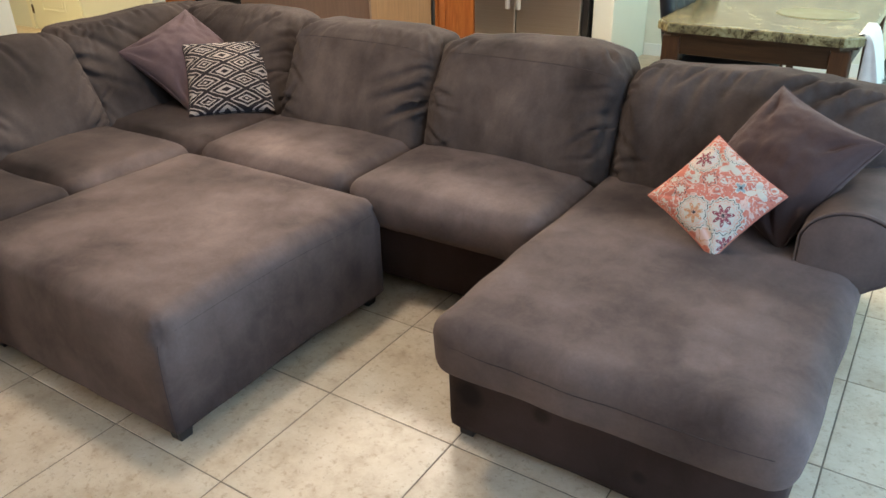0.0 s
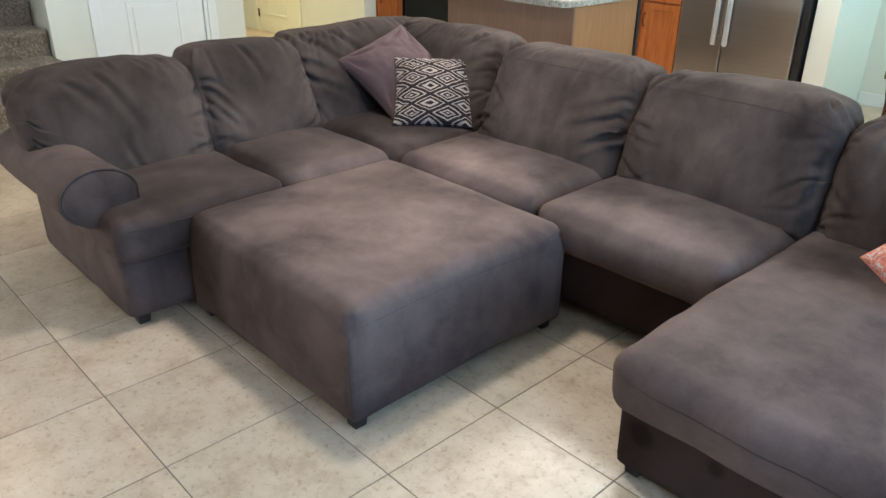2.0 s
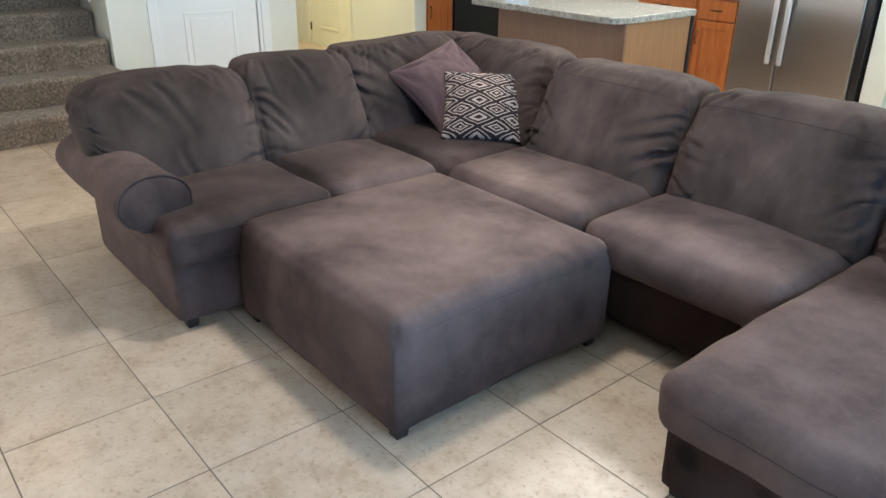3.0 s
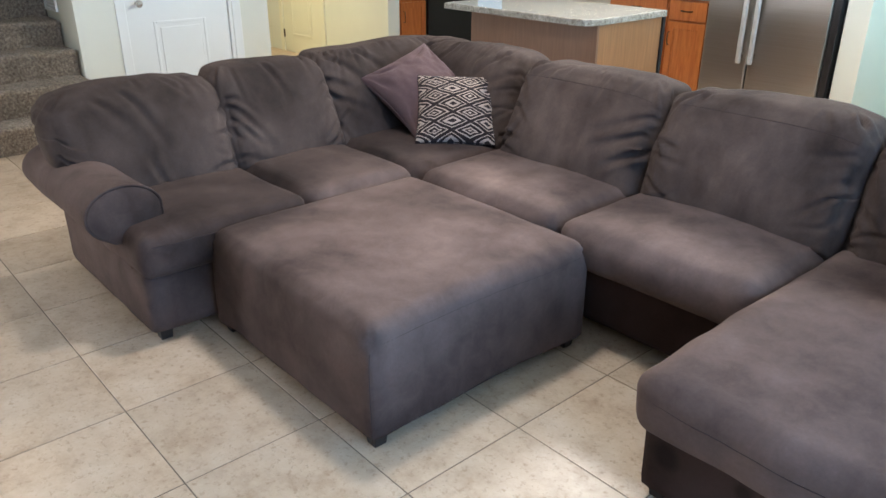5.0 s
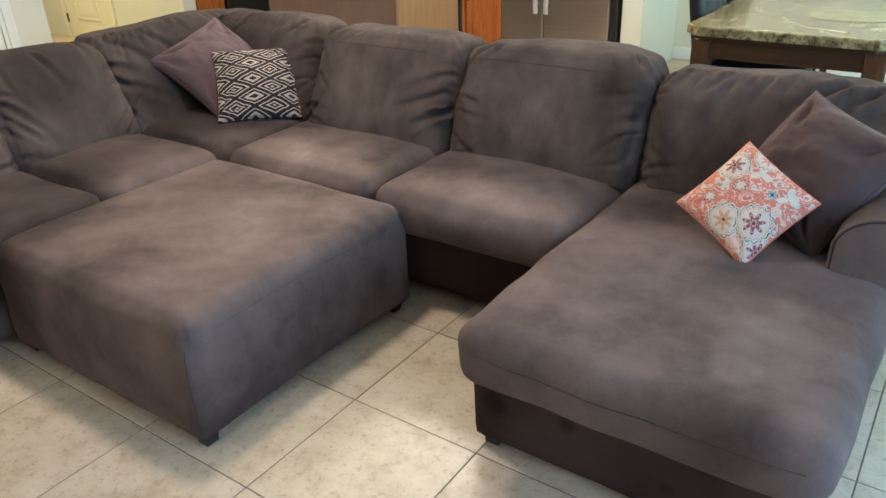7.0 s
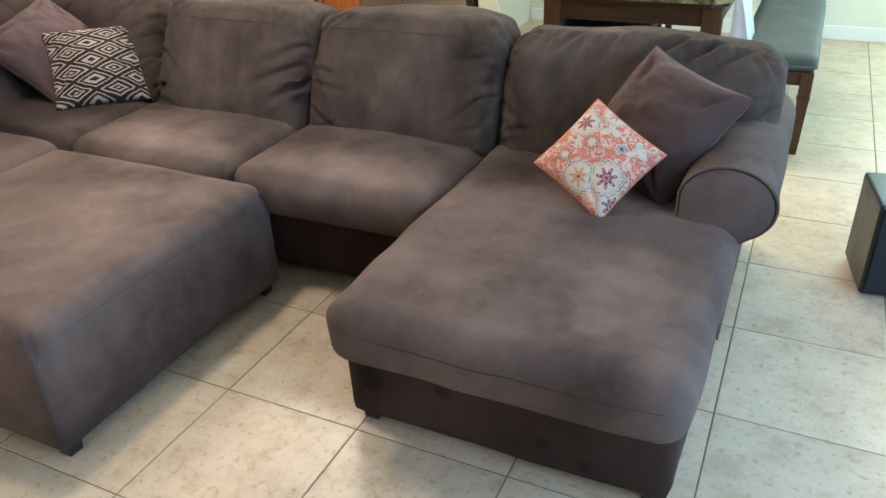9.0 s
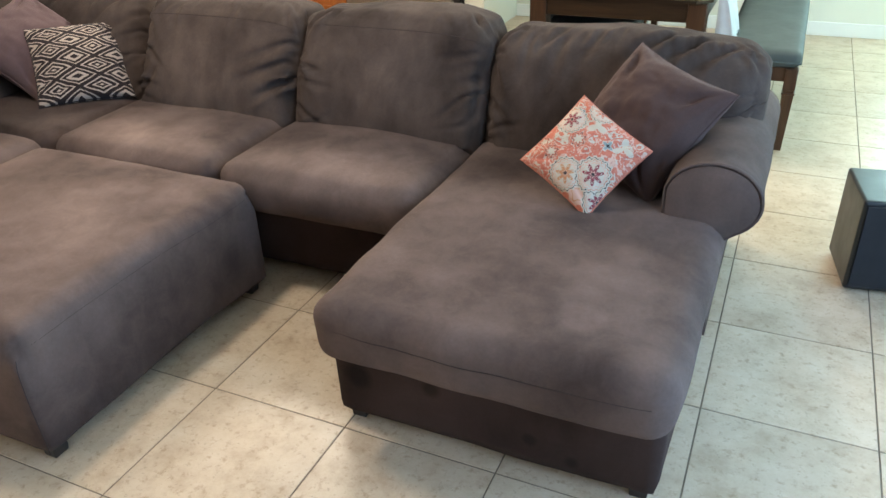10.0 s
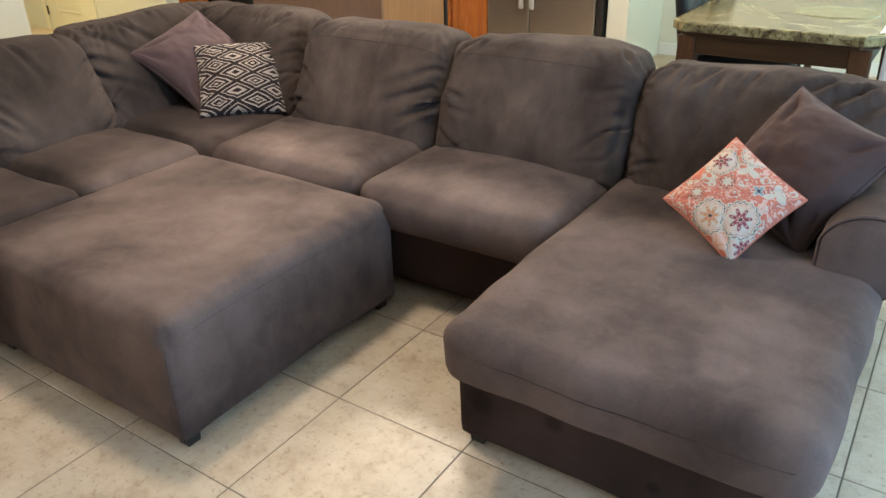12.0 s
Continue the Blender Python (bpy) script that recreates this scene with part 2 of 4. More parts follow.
    # scalloped medallions, each with a bloom in it
    for cx, cy, size, tint in ((0.135, 0.68, 0.19, maroon), (0.53, 0.174, 0.20, orange), (0.33, 0.98, 0.16, coral), (1.0, 0.188, 0.19, maroon), (0.770, 0.361, 0.215, maroon)):
        colour = motif(colour, cx, cy, size, 17, 0.05, collar)
        colour = motif(colour, cx, cy, size * 0.56, 7, 0.28, bloom(tint))
    m.set(Base_Color=colour)
    m.bump(m.noise(uv, 190, 2), 0.25, 0.003)
    return m.mat


# brushed or spilt spots plus painted light and shade: place, radius, soft edge, gain
# wide ones paint shade on left and corner seats, light on middle and ottoman
NAP_AND_SHADING = [((2.917, 1.472, 0.47), 0.060, 0.018, 1.32), ((2.40, 1.53, 0.47), 0.16, 0.12, 1.22), ((2.63, 1.44, 0.47), 0.15, 0.10, 1.16), ((1.37, 1.80, 0.45), 0.20, 0.14, 1.24), ((0.90, 2.12, 0.47), 0.17, 0.10, 1.30),
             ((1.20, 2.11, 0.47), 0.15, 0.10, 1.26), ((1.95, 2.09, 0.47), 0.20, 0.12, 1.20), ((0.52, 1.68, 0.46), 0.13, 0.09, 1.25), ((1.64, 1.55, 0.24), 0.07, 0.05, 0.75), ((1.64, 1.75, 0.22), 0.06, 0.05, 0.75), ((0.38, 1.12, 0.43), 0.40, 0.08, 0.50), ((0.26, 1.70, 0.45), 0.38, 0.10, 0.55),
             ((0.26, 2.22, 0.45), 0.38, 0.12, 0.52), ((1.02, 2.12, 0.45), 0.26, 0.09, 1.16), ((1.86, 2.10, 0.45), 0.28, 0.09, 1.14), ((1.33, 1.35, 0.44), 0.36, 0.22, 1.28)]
# shade painted on the left cushions' tops, light painted on the other backs' fronts
BACK_SHADING = [((0.0, 0.98, 0.80), 0.30, 0.16, 0.62), ((-0.02, 1.62, 0.80), 0.27, 0.14, 0.62), ((-0.08, 2.30, 0.80), 0.30, 0.16, 0.66), ((1.08, 2.50, 0.60), 0.24, 0.16, 1.22), ((1.84, 2.50, 0.62), 0.26, 0.18, 1.15), ((2.62, 2.60, 0.78), 0.22, 0.12, 1.12)]
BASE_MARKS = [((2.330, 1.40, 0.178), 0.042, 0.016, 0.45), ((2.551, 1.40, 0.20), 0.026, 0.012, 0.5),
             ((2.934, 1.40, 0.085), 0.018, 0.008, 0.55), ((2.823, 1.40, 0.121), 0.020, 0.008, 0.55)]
MICRO = microfibre("brown_microfibre", (0.039, 0.0256, 0.0226), (0.138, 0.0965, 0.0850), 0.04, marks=NAP_AND_SHADING)
# darker copy of the seat fabric: shade beneath the overhang is painted in
MICRO_BASE = microfibre("shaded_plinth_microfibre", (0.024, 0.0142, 0.0122), (0.056, 0.0350, 0.0305), 0.02, 0.2, marks=BASE_MARKS)
# brushed pile in a darker tone, with painted light and shade on top
MICRO_BACK = microfibre("brushed_shaded_microfibre", (0.024, 0.0160, 0.0138), (0.090, 0.0650, 0.0560), 0.03, 0.30, marks=BACK_SHADING)
MAUVE = microfibre("mauve_velvet", (0.076, 0.046, 0.047), (0.102, 0.064, 0.065), 0.12)
BROWN_P = microfibre("brown_velvet", (0.050, 0.0285, 0.0255), (0.074, 0.0440, 0.0400), 0.12)
THREAD = plain("dark_seam_thread", (0.050, 0.036, 0.033), 0.9, spec=0.1)
FOOT = plain("dark_foot", (0.018, 0.013, 0.012), 0.5)
TILE = tile_material()
GROUT = plain("grout", (0.19, 0.15, 0.115), 0.95, spec=0.1)
WALL = paint("wall_paint", (0.74, 0.74, 0.66))
CEIL = paint("ceiling_paint", (0.80, 0.79, 0.75), 0.8)
TRIM = paint("white_trim", (0.82, 0.83, 0.82), 0.35, 0.04)
CARPET = carpet()
STEEL = steel()
BLACK = plain("black_plastic", (0.012, 0.012, 0.014), 0.35)
GLOSS = plain("black_glass", (0.010, 0.010, 0.012), 0.08)
LEATHER = plain("black_leather", (0.010, 0.010, 0.013), 0.5, spec=0.25)
ORANGE = wood("honey_cabinet_wood", (0.36, 0.095, 0.018), (0.52, 0.17, 0.040), 0.32)
ISLAND = wood("island_panel_wood", (0.170, 0.090, 0.054), (0.182, 0.098, 0.059), 0.45, scale=0.35)
ISLAND_B = wood("island_end_wood", (0.255, 0.125, 0.050), (0.295, 0.150, 0.064), 0.45, scale=0.35)
TABLEWOOD = wood("cherry_table_wood", (0.030, 0.0145, 0.007), (0.058, 0.029, 0.013), 0.34, axis=0, spec=0.35)
LEGWOOD = wood("cherry_leg_wood", (0.048, 0.021, 0.010), (0.088, 0.041, 0.019), 0.32, spec=0.4)
GRANITE = granite("grey_granite", (0.20, 0.18, 0.15), (0.34, 0.32, 0.28), (0.46, 0.44, 0.40), 170, 0.07)
STONETOP = granite("marbled_table_stone", (0.05, 0.034, 0.020), (0.175, 0.142, 0.070), (0.28, 0.250, 0.135), 46, 0.20)
MATGREEN = plain("olive_placemat", (0.20, 0.19, 0.11), 0.4)
LINEN = plain("white_linen", (0.52, 0.51, 0.50), 0.9, spec=0.1)
BENCHCLOTH = plain("grey_green_upholstery", (0.080, 0.092, 0.086), 0.75, spec=0.25)
CHROME = plain("satin_nickel", (0.55, 0.53, 0.50), 0.25, 1.0)
HANDLE = plain("pale_metal", (0.72, 0.72, 0.72), 0.42, 0.7)
DARKMETAL = plain("dark_bronze", (0.08, 0.05, 0.03), 0.35, 0.8)
DIAMOND = diamond_cloth()
FLORAL = floral_cloth()
HALLDOOR = paint("hall_door_paint", (0.80, 0.77, 0.62), 0.4, 0.05)
GLASS = Nodes("window_glass", rough=0.02)
GLASS.set(Transmission_Weight=1.0)
GLASS = GLASS.mat
BULB = Nodes("lamp_lens", rough=0.4)
BULB.set(Emission_Color=(1.0, 0.84, 0.64, 1), Emission_Strength=6.0)
BULB = BULB.mat

# ---- builders ----


def origin_of(ob):
    v = Vector((0, 0, 0))
    while ob:
        v += ob.location
        ob = ob.parent
    return v


def thing(name, at, label, category, group="", kind=""):
    ob = new(name)
    ob.location = at
    ob.empty_display_size = 0.1
    return tagged(ob, label, category, group, kind)


def link_mesh(name, verts, faces, material, parent=None, label="", smooth=True, at=None):
    """One mesh object from vertices in world metres, under parent where one is given."""
    me = bpy.data.meshes.new(name)
    base = origin_of(parent) if parent else Vector((0, 0, 0))
    here = Vector(at) if at is not None else base
    me.from_pydata([tuple(Vector(v) - here) for v in verts], [], faces)
    me.materials.append(material)
    me.polygons.foreach_set("use_smooth", [smooth] * len(me.polygons))
    me.update()
    ob = new(name, me)
    ob.location = here - base
    ob.parent = parent
    return tagged(ob, label) if label else ob


def part(name, bm, material, parent=None, label="", smooth=False, at=None):
    bmesh.ops.recalc_face_normals(bm, faces=bm.faces)
    bm.verts.index_update()
    verts = [v.co.copy() for v in bm.verts]
    faces = [[v.index for v in f.verts] for f in bm.faces]
    bm.free()
    return link_mesh(name, verts, faces, material, parent, label, smooth, at)


def box(x0, x1, y0, y1, z0, z1, bevel=0.0, seg=2, bm=None):
    bm = bm or bmesh.new()
    made = bmesh.ops.create_cube(bm, size=1)["verts"]
    for v in made:
        v.co = Vector(((x0 + x1) / 2 + v.co.x * (x1 - x0), (y0 + y1) / 2 + v.co.y * (y1 - y0), (z0 + z1) / 2 + v.co.z * (z1 - z0)))
    if bevel:
        edges = list({e for v in made for e in v.link_edges})
        bmesh.ops.bevel(bm, geom=edges, offset=bevel, segments=seg, affect="EDGES", profile=0.5)
    return bm


def rod(a, b, r0, r1=None, n=16, bm=None):
    bm = bm or bmesh.new()
    a, b = Vector(a), Vector(b)
    m = Matrix.Translation((a + b) / 2) @ (b - a).to_track_quat("Z", "Y").to_matrix().to_4x4()
    bmesh.ops.create_cone(bm, cap_ends=True, segments=n, radius1=r0, radius2=r0 if r1 is None else r1, depth=(b - a).length, matrix=m)
    return bm


def tube(points, r, n=8, closed=False):
    """A thin tube along points, as vertices and faces."""
    pts = [Vector(p) for p in points]
    verts, faces = [], []
    count = len(pts)
    for i, p in enumerate(pts):
        a = pts[(i - 1) % count] if closed or i else p
        b = pts[(i + 1) % count] if closed or i < count - 1 else p
        d = (b - a).normalized()
        s = d.cross(Vector((0.31, 0.17, 0.93))).normalized()
        q = d.cross(s)
        verts += [p + r * (math.cos(6.2832 * k / n) * s + math.sin(6.2832 * k / n) * q) for k in range(n)]
    for i in range(count if closed else count - 1):
        j = (i + 1) % count
        faces += [(i * n + k, i * n + (k + 1) % n, j * n + (k + 1) % n, j * n + k) for k in range(n)]
    return verts, faces


def soft_box(x0, x1, y0, y1, z0, z1, r=0.06, seg=0.026, bulge=(0.0, 0.0, 0.0), warp=None):
    """An upholstered block: a rounded box with bulging sides. warp(p, u) shifts a point p, of place u from -1 to 1 in each direction."""
    c = Vector(((x0 + x1) / 2, (y0 + y1) / 2, (z0 + z1) / 2))
    h = ((x1 - x0) / 2, (y1 - y0) / 2, (z1 - z0) / 2)
    n = [max(4, round(2 * a / seg)) for a in h]
    index, verts, faces = {}, [], []

    def vert(key):
        if key in index:
            return index[key]
        p = [(2 * k / m - 1) * a for k, m, a in zip(key, n, h)]
        inner = [max(-(a - r), min(a - r, q)) for q, a in zip(p, h)]
        d = Vector([q - i for q, i in zip(p, inner)])
        q = Vector(inner) + d.normalized() * r
        u = Vector([b / a for b, a in zip(p, h)])
        soft = [1 - min(1, a * a) for a in u]
        q.x += bulge[0] * u.x * soft[1] * soft[2]
        q.y += bulge[1] * u.y * soft[0] * soft[2]
        q.z += bulge[2] * u.z * soft[0] * soft[1]
        q += c
        if warp:
            q = warp(q, u)
        index[key] = len(verts)
        verts.append(q)
        return index[key]

    for axis in range(3):
        a, b = [k for k in range(3) if k != axis]
        for side in (0, n[axis]):
            for i in range(n[a]):
                for j in range(n[b]):
                    quad = []
                    for di, dj in ((0, 0), (1, 0), (1, 1), (0, 1)):
                        key = [0, 0, 0]
                        key[axis], key[a], key[b] = side, i + di, j + dj
                        quad.append(vert(tuple(key)))
                    flip = (side > 0) == (axis == 1)
                    faces.append(quad[::-1] if flip else quad)
    return verts, faces


def crumple(p, u, amount, seed):
    """Gentle unevenness of a stuffed cover."""
    k = noise.noise(p * 3.1 + Vector((seed, 0, 0))) * 1.2 + noise.noise(p * 9.0 + Vector((0, seed, 0))) * 0.35
    return amount * k


# ---- the setting ----
T = 0.457
NORTH, WEST, EAST, SOUTH, TOP = 6.37, -2.95, 4.9, -5.6, 2.7

floor = tagged(part("floor", box(-8.0, EAST, SOUTH, NORTH + 0.1, -0.12, -0.0018), GROUT), "beige ceramic tile floor with dark grout lines", "floor", kind="structure")


def wall(name, x0, x1, y0, y1, z0=0.0, z1=TOP, material=None, label="off-white painted plaster wall"):
    return tagged(part(name, box(x0, x1, y0, y1, z0, z1), material or WALL), label, "wall", kind="structure")


wall("wall_north", -3.2, 4.05, NORTH, NORTH + 0.15)
wall("wall_north_end", 4.82, EAST + 0.15, NORTH, NORTH + 0.15)
wall("wall_north_over_door", 4.05, 4.82, NORTH, NORTH + 0.15, 2.1, TOP)
# unseen wall, given a dark colour to weaken light bounced into the room
wall("wall_south", -8.0, EAST + 0.15, SOUTH - 0.15, SOUTH, material=paint("bounce_cutting_taupe", (0.36, 0.32, 0.28)), label="unseen taupe wall, darkened to cut bounced light")
# the east wall, with the patio door's and the dining window's openings
wall("wall_east", EAST, EAST + 0.15, SOUTH, -0.9)
wall("wall_east_middle", EAST, EAST + 0.15, 2.4, 3.5)
wall("wall_east_end", EAST, EAST + 0.15, 5.7, NORTH)
wall("wall_east_over_patio_door", EAST, EAST + 0.15, -0.9, 2.4, 2.2, TOP)
wall("wall_east_over_window", EAST, EAST + 0.15, 3.5, 5.7, 2.2, TOP)
wall("wall_east_under_window", EAST, EAST + 0.15, 3.5, 5.7, 0.0, 0.5)
# the west side: stairwell, the wall with the white door, the hall's opening
wall("wall_west_door_south", WEST - 0.12, WEST, 1.66, 2.03)
wall("wall_west_door_north", WEST - 0.12, WEST, 2.905, 3.24)
wall("wall_west_over_door", WEST - 0.12, WEST, 2.03, 2.905, 2.04, TOP)
wall("wall_west_over_hall", WEST - 0.12, WEST, 3.24, 4.54, 2.3, TOP)
wall("wall_stairwell", -8.0, WEST - 0.12, 1.66, 1.78)
wall("wall_hall_south", -8.0, WEST - 0.12, 3.12, 3.24)
wall("wall_hall_north", -8.0, WEST + 0.0, 4.54, 4.68)
wall("wall_kitchen_west", -3.75, -3.6, 4.68, NORTH)
wall("wall_far_west", -8.15, -8.0, SOUTH, NORTH)
wall("wall_west_south", -3.1, -2.95, SOUTH, -3.05)
wall("wall_west_south_end", -3.1, -2.95, -1.55, -0.24)
wall("wall_west_under_front_window", -3.1, -2.95, -3.05, -1.55, 0.0, 0.25)
wall("wall_west_over_front_window", -3.1, -2.95, -3.05, -1.55, 2.2, TOP)
wall("wall_fridge_end", 0.895, 1.055, 5.60, NORTH)
tagged(part("ceiling", box(-8.0, EAST, SOUTH, NORTH, TOP, TOP + 0.1), CEIL), "white textured ceiling", "ceiling", kind="structure")
for bx0, bx1, by0, by1 in [(1.06, 4.05, NORTH - 0.014, NORTH), (WEST, WEST + 0.014, 1.68, 1.955), (WEST, WEST + 0.014, 2.98, 3.24), (EAST - 0.014, EAST, 2.4, 3.5)]:
    tagged(part("baseboard", box(bx0, bx1, by0, by1, 0, 0.10, 0.004), TRIM), "white wooden baseboard", "baseboard", kind="structure")


def panel_door(name, along, at, a0, a1, z1, material, label, face):
    """A door with raised panels in the plane at; along is the axis on which it runs, face the way it looks."""
    def slab(lo, hi, d0, d1, z0, zz, bevel=0.0):
        d0, d1 = sorted((at + face * d0, at + face * d1))
        return box(d0, d1, lo, hi, z0, zz, bevel) if along == "y" else box(lo, hi, d0, d1, z0, zz, bevel)
    door = tagged(part(name, slab(a0, a1, -0.040, 0.0, 0.01, z1, 0.003), material), label, "door", kind="structure")
    w = a1 - a0
    for lo, hi in ((a0 + 0.11, a0 + w / 2 - 0.05), (a0 + w / 2 + 0.05, a1 - 0.11)) if w > 0.95 else ((a0 + 0.18, a1 - 0.20),):
        for z0, zz in ((0.20, 0.715), (0.88, z1 - 0.14)):
            for l, h, q0, q1 in ((lo, lo + 0.022, z0, zz), (hi - 0.022, hi, z0, zz), (lo + 0.022, hi - 0.022, z0, z0 + 0.022), (lo + 0.022, hi - 0.022, zz - 0.022, zz)):
                part("moulding", slab(l, h, 0.001, 0.007, q0, q1, 0.003), material, door)
            part("panel", slab(lo + 0.05, hi - 0.05, 0.001, 0.005, z0 + 0.05, zz - 0.05, 0.003), material, door)
    return door, slab


white_door, slab = panel_door("door_1", "y", WEST - 0.02, 2.060, 2.875, 2.02, TRIM, "white panelled interior door, closed", 1)
knob = part("door_handle", rod((WEST - 0.02, 2.125, 0.86), (WEST + 0.045, 2.125, 0.86), 0.012, n=12), CHROME, white_door, "satin metal knob")
ball = bmesh.new()
bmesh.ops.create_uvsphere(ball, u_segments=16, v_segments=10, radius=0.028, matrix=Matrix.Translation((WEST + 0.05, 2.125, 0.86)))
part("knob", ball, CHROME, knob, smooth=True)
for lo, hi, z0, z1 in ((1.955, 2.03, 0, 2.11), (2.905, 2.98, 0, 2.11), (2.03, 2.905, 2.04, 2.11)):
    tagged(part("trim", box(WEST, WEST + 0.012, lo, hi, z0, z1, 0.005), TRIM), "white door casing", "trim", kind="structure")
for lo, hi in ((2.03, 2.056), (2.879, 2.905)):
    tagged(part("trim", box(WEST - 0.12, WEST - 0.001, lo, hi, 0, 2.035), TRIM), "white door jamb", "trim", kind="structure")

hall_door, _ = panel_door("door_2", "x", 4.535, -4.935, -4.14, 2.03, HALLDOOR, "cream panelled hall door under warm light, closed", -1)
handle = part("door_handle", rod((-4.21, 4.535, 0.96), (-4.21, 4.485, 0.96), 0.011, n=12), DARKMETAL, hall_door, "dark lever handle")
part("lever", box(-4.31, -4.20, 4.478, 4.492, 0.945, 0.975, 0.005), DARKMETAL, handle)
for hz in (0.16, 1.75):
    part("hinge", box(-4.944, -4.922, 4.522, 4.534, hz, hz + 0.09, 0.003), DARKMETAL, hall_door, "dark metal hinge")
for lo, hi in ((-5.01, -4.946), (-4.128, -4.06)):
    tagged(part("trim", box(lo, hi, 4.520, 4.538, 0, 2.10, 0.004), HALLDOOR), "cream door casing", "trim", kind="structure")


# windows in the east and west walls
def window(name, y0, y1, z0, z1, panes, label, at=EAST):
    w = thing(name, (at + 0.07, (y0 + y1) / 2, z0), label, "window", kind="structure")
    part("window_frame", box(at + 0.04, at + 0.11, y0, y0 + 0.06, z0, z1, 0.005), TRIM, w)
    part("window_frame", box(at + 0.04, at + 0.11, y1 - 0.06, y1, z0, z1, 0.005), TRIM, w)
    part("window_frame", box(at + 0.04, at + 0.11, y0 + 0.06, y1 - 0.06, z1 - 0.06, z1, 0.005), TRIM, w)
    part("window_frame", box(at + 0.04, at + 0.11, y0 + 0.06, y1 - 0.06, z0, z0 + 0.06, 0.005), TRIM, w)
    step = (y1 - y0 - 0.12) / panes
    for k in range(panes):
        a = y0 + 0.06 + k * step
        if k:
            part("mullion", box(at + 0.045, at + 0.105, a - 0.025, a + 0.025, z0 + 0.06, z1 - 0.06, 0.004), TRIM, w)
        pane = part("pane", box(at + 0.07, at + 0.076, a + 0.028, a + step - 0.028, z0 + 0.062, z1 - 0.062), GLASS, w)
        pane.visible_shadow = False


window("window_1", -0.9, 2.4, 0.02, 2.2, 2, "white-framed sliding glass patio door")
window("window_2", 3.5, 5.7, 0.5, 2.2, 2, "white-framed dining window")
window("window_4", -3.05, -1.55, 0.25, 2.2, 2, "white-framed front window", WEST - 0.15)
garden_door = thing("window_3", (4.43, NORTH + 0.07, 0), "white-framed glazed garden door", "window", kind="structure")
for gx0, gx1, gz0, gz1 in ((4.05, 4.13, 0.0, 2.1), (4.74, 4.82, 0.0, 2.1), (4.13, 4.74, 2.0, 2.1), (4.13, 4.74, 0.0, 0.12)):
    part("window_frame", box(gx0, gx1, NORTH + 0.04, NORTH + 0.10, gz0, gz1, 0.005), TRIM, garden_door)
garden_pane = part("pane", box(4.132, 4.738, NORTH + 0.068, NORTH + 0.074, 0.122, 1.998), GLASS, garden_door)
garden_pane.visible_shadow = False
tagged(part("ground", box(-60, 60, -60, 60, -0.45, -0.25), paint("garden_ground", (0.30, 0.27, 0.21), 0.9)), "pale dry garden ground", "ground", kind="structure")

# a small white vent grille on the stairwell's wall
vent = thing("wall_vent", (-3.46, 1.655, 0.9), "small white framed vent grille on the stairwell wall", "vent")
for vx0, vx1, vz0, vz1 in ((-3.600, -3.580, 0.80, 1.05), (-3.335, -3.315, 0.80, 1.05), (-3.580, -3.335, 0.80, 0.82), (-3.580, -3.335, 1.03, 1.05)):
    part("frame", box(vx0, vx1, 1.640, 1.658, vz0, vz1, 0.003), TRIM, vent)
for k in range(8):
    part("slat", box(-3.580, -3.335, 1.646, 1.657, 0.826 + k * 0.0255, 0.842 + k * 0.0255, 0.002), TRIM, vent)

# carpeted stairs that climb away to the west
stairs = thing("stairs", (-2.5, 0.75, 0), "straight stairs covered in grey-brown speckled carpet", "stairs", kind="structure")
RISE, RUN = 0.187, 0.285
for k in range(11):
    nose, z = -2.42 - RUN * k, RISE * (k + 1)

    def round_nose(p, u):
        p.z += 0.010 * noise.noise(p * 6.0) * (1 if u.z > 0 else 0)
        p.x += 0.010 * noise.noise(p * 5.0) + (-0.022 if u.z < 0.55 else 0.0) * (1 if u.x > 0 else 0)
        return p
    v, f = soft_box(nose - RUN - 0.05, nose, -0.12, 1.655, z - RISE - 0.045, z, 0.030, 0.035, warp=round_nose)
    link_mesh("step", v, f, CARPET, stairs)
wall("wall_stair_south", -8.0, -2.95, -0.24, -0.13)

# ---- the sectional sofa ----


def foot(parent, x, y, z=0.06, s=0.027):
    bm = box(x - s, x + s, y - s, y + s, 0.0, z, 0.004)
    for v in bm.verts:
        if v.co.z < 0.02:
            v.co.x, v.co.y = x + (v.co.x - x) * 0.82, y + (v.co.y - y) * 0.82
    return part("foot", bm, FOOT, parent, "dark wooden block foot")


def seat_cushion(parent, x0, x1, y0, y1, z0, z1, seed, r=0.065, crown=0.018, front=None, name="seat_cushion"):
    def warp(p, u):
        k = crumple(p, u, 0.007, seed)
        p.z += k * (1 if u.z > 0 else 0.4)
        edge = max(abs(u.x), abs(u.y))
        p.x += u.x * 0.010 * noise.noise(p * 5.5) * (edge > 0.9)
        p.y += u.y * 0.010 * noise.noise(p * 5.5 + Vector((9, 0, 0))) * (edge > 0.9)
        return p
    v, f = soft_box(x0, x1, y0, y1, z0, z1, r, 0.026, (0.012, 0.012, crown), warp)
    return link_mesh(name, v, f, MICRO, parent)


def seam(parent, points, r=0.0035, name="seam"):
    v, f = tube(points, r)
    return link_mesh(name, v, f, THREAD, parent)


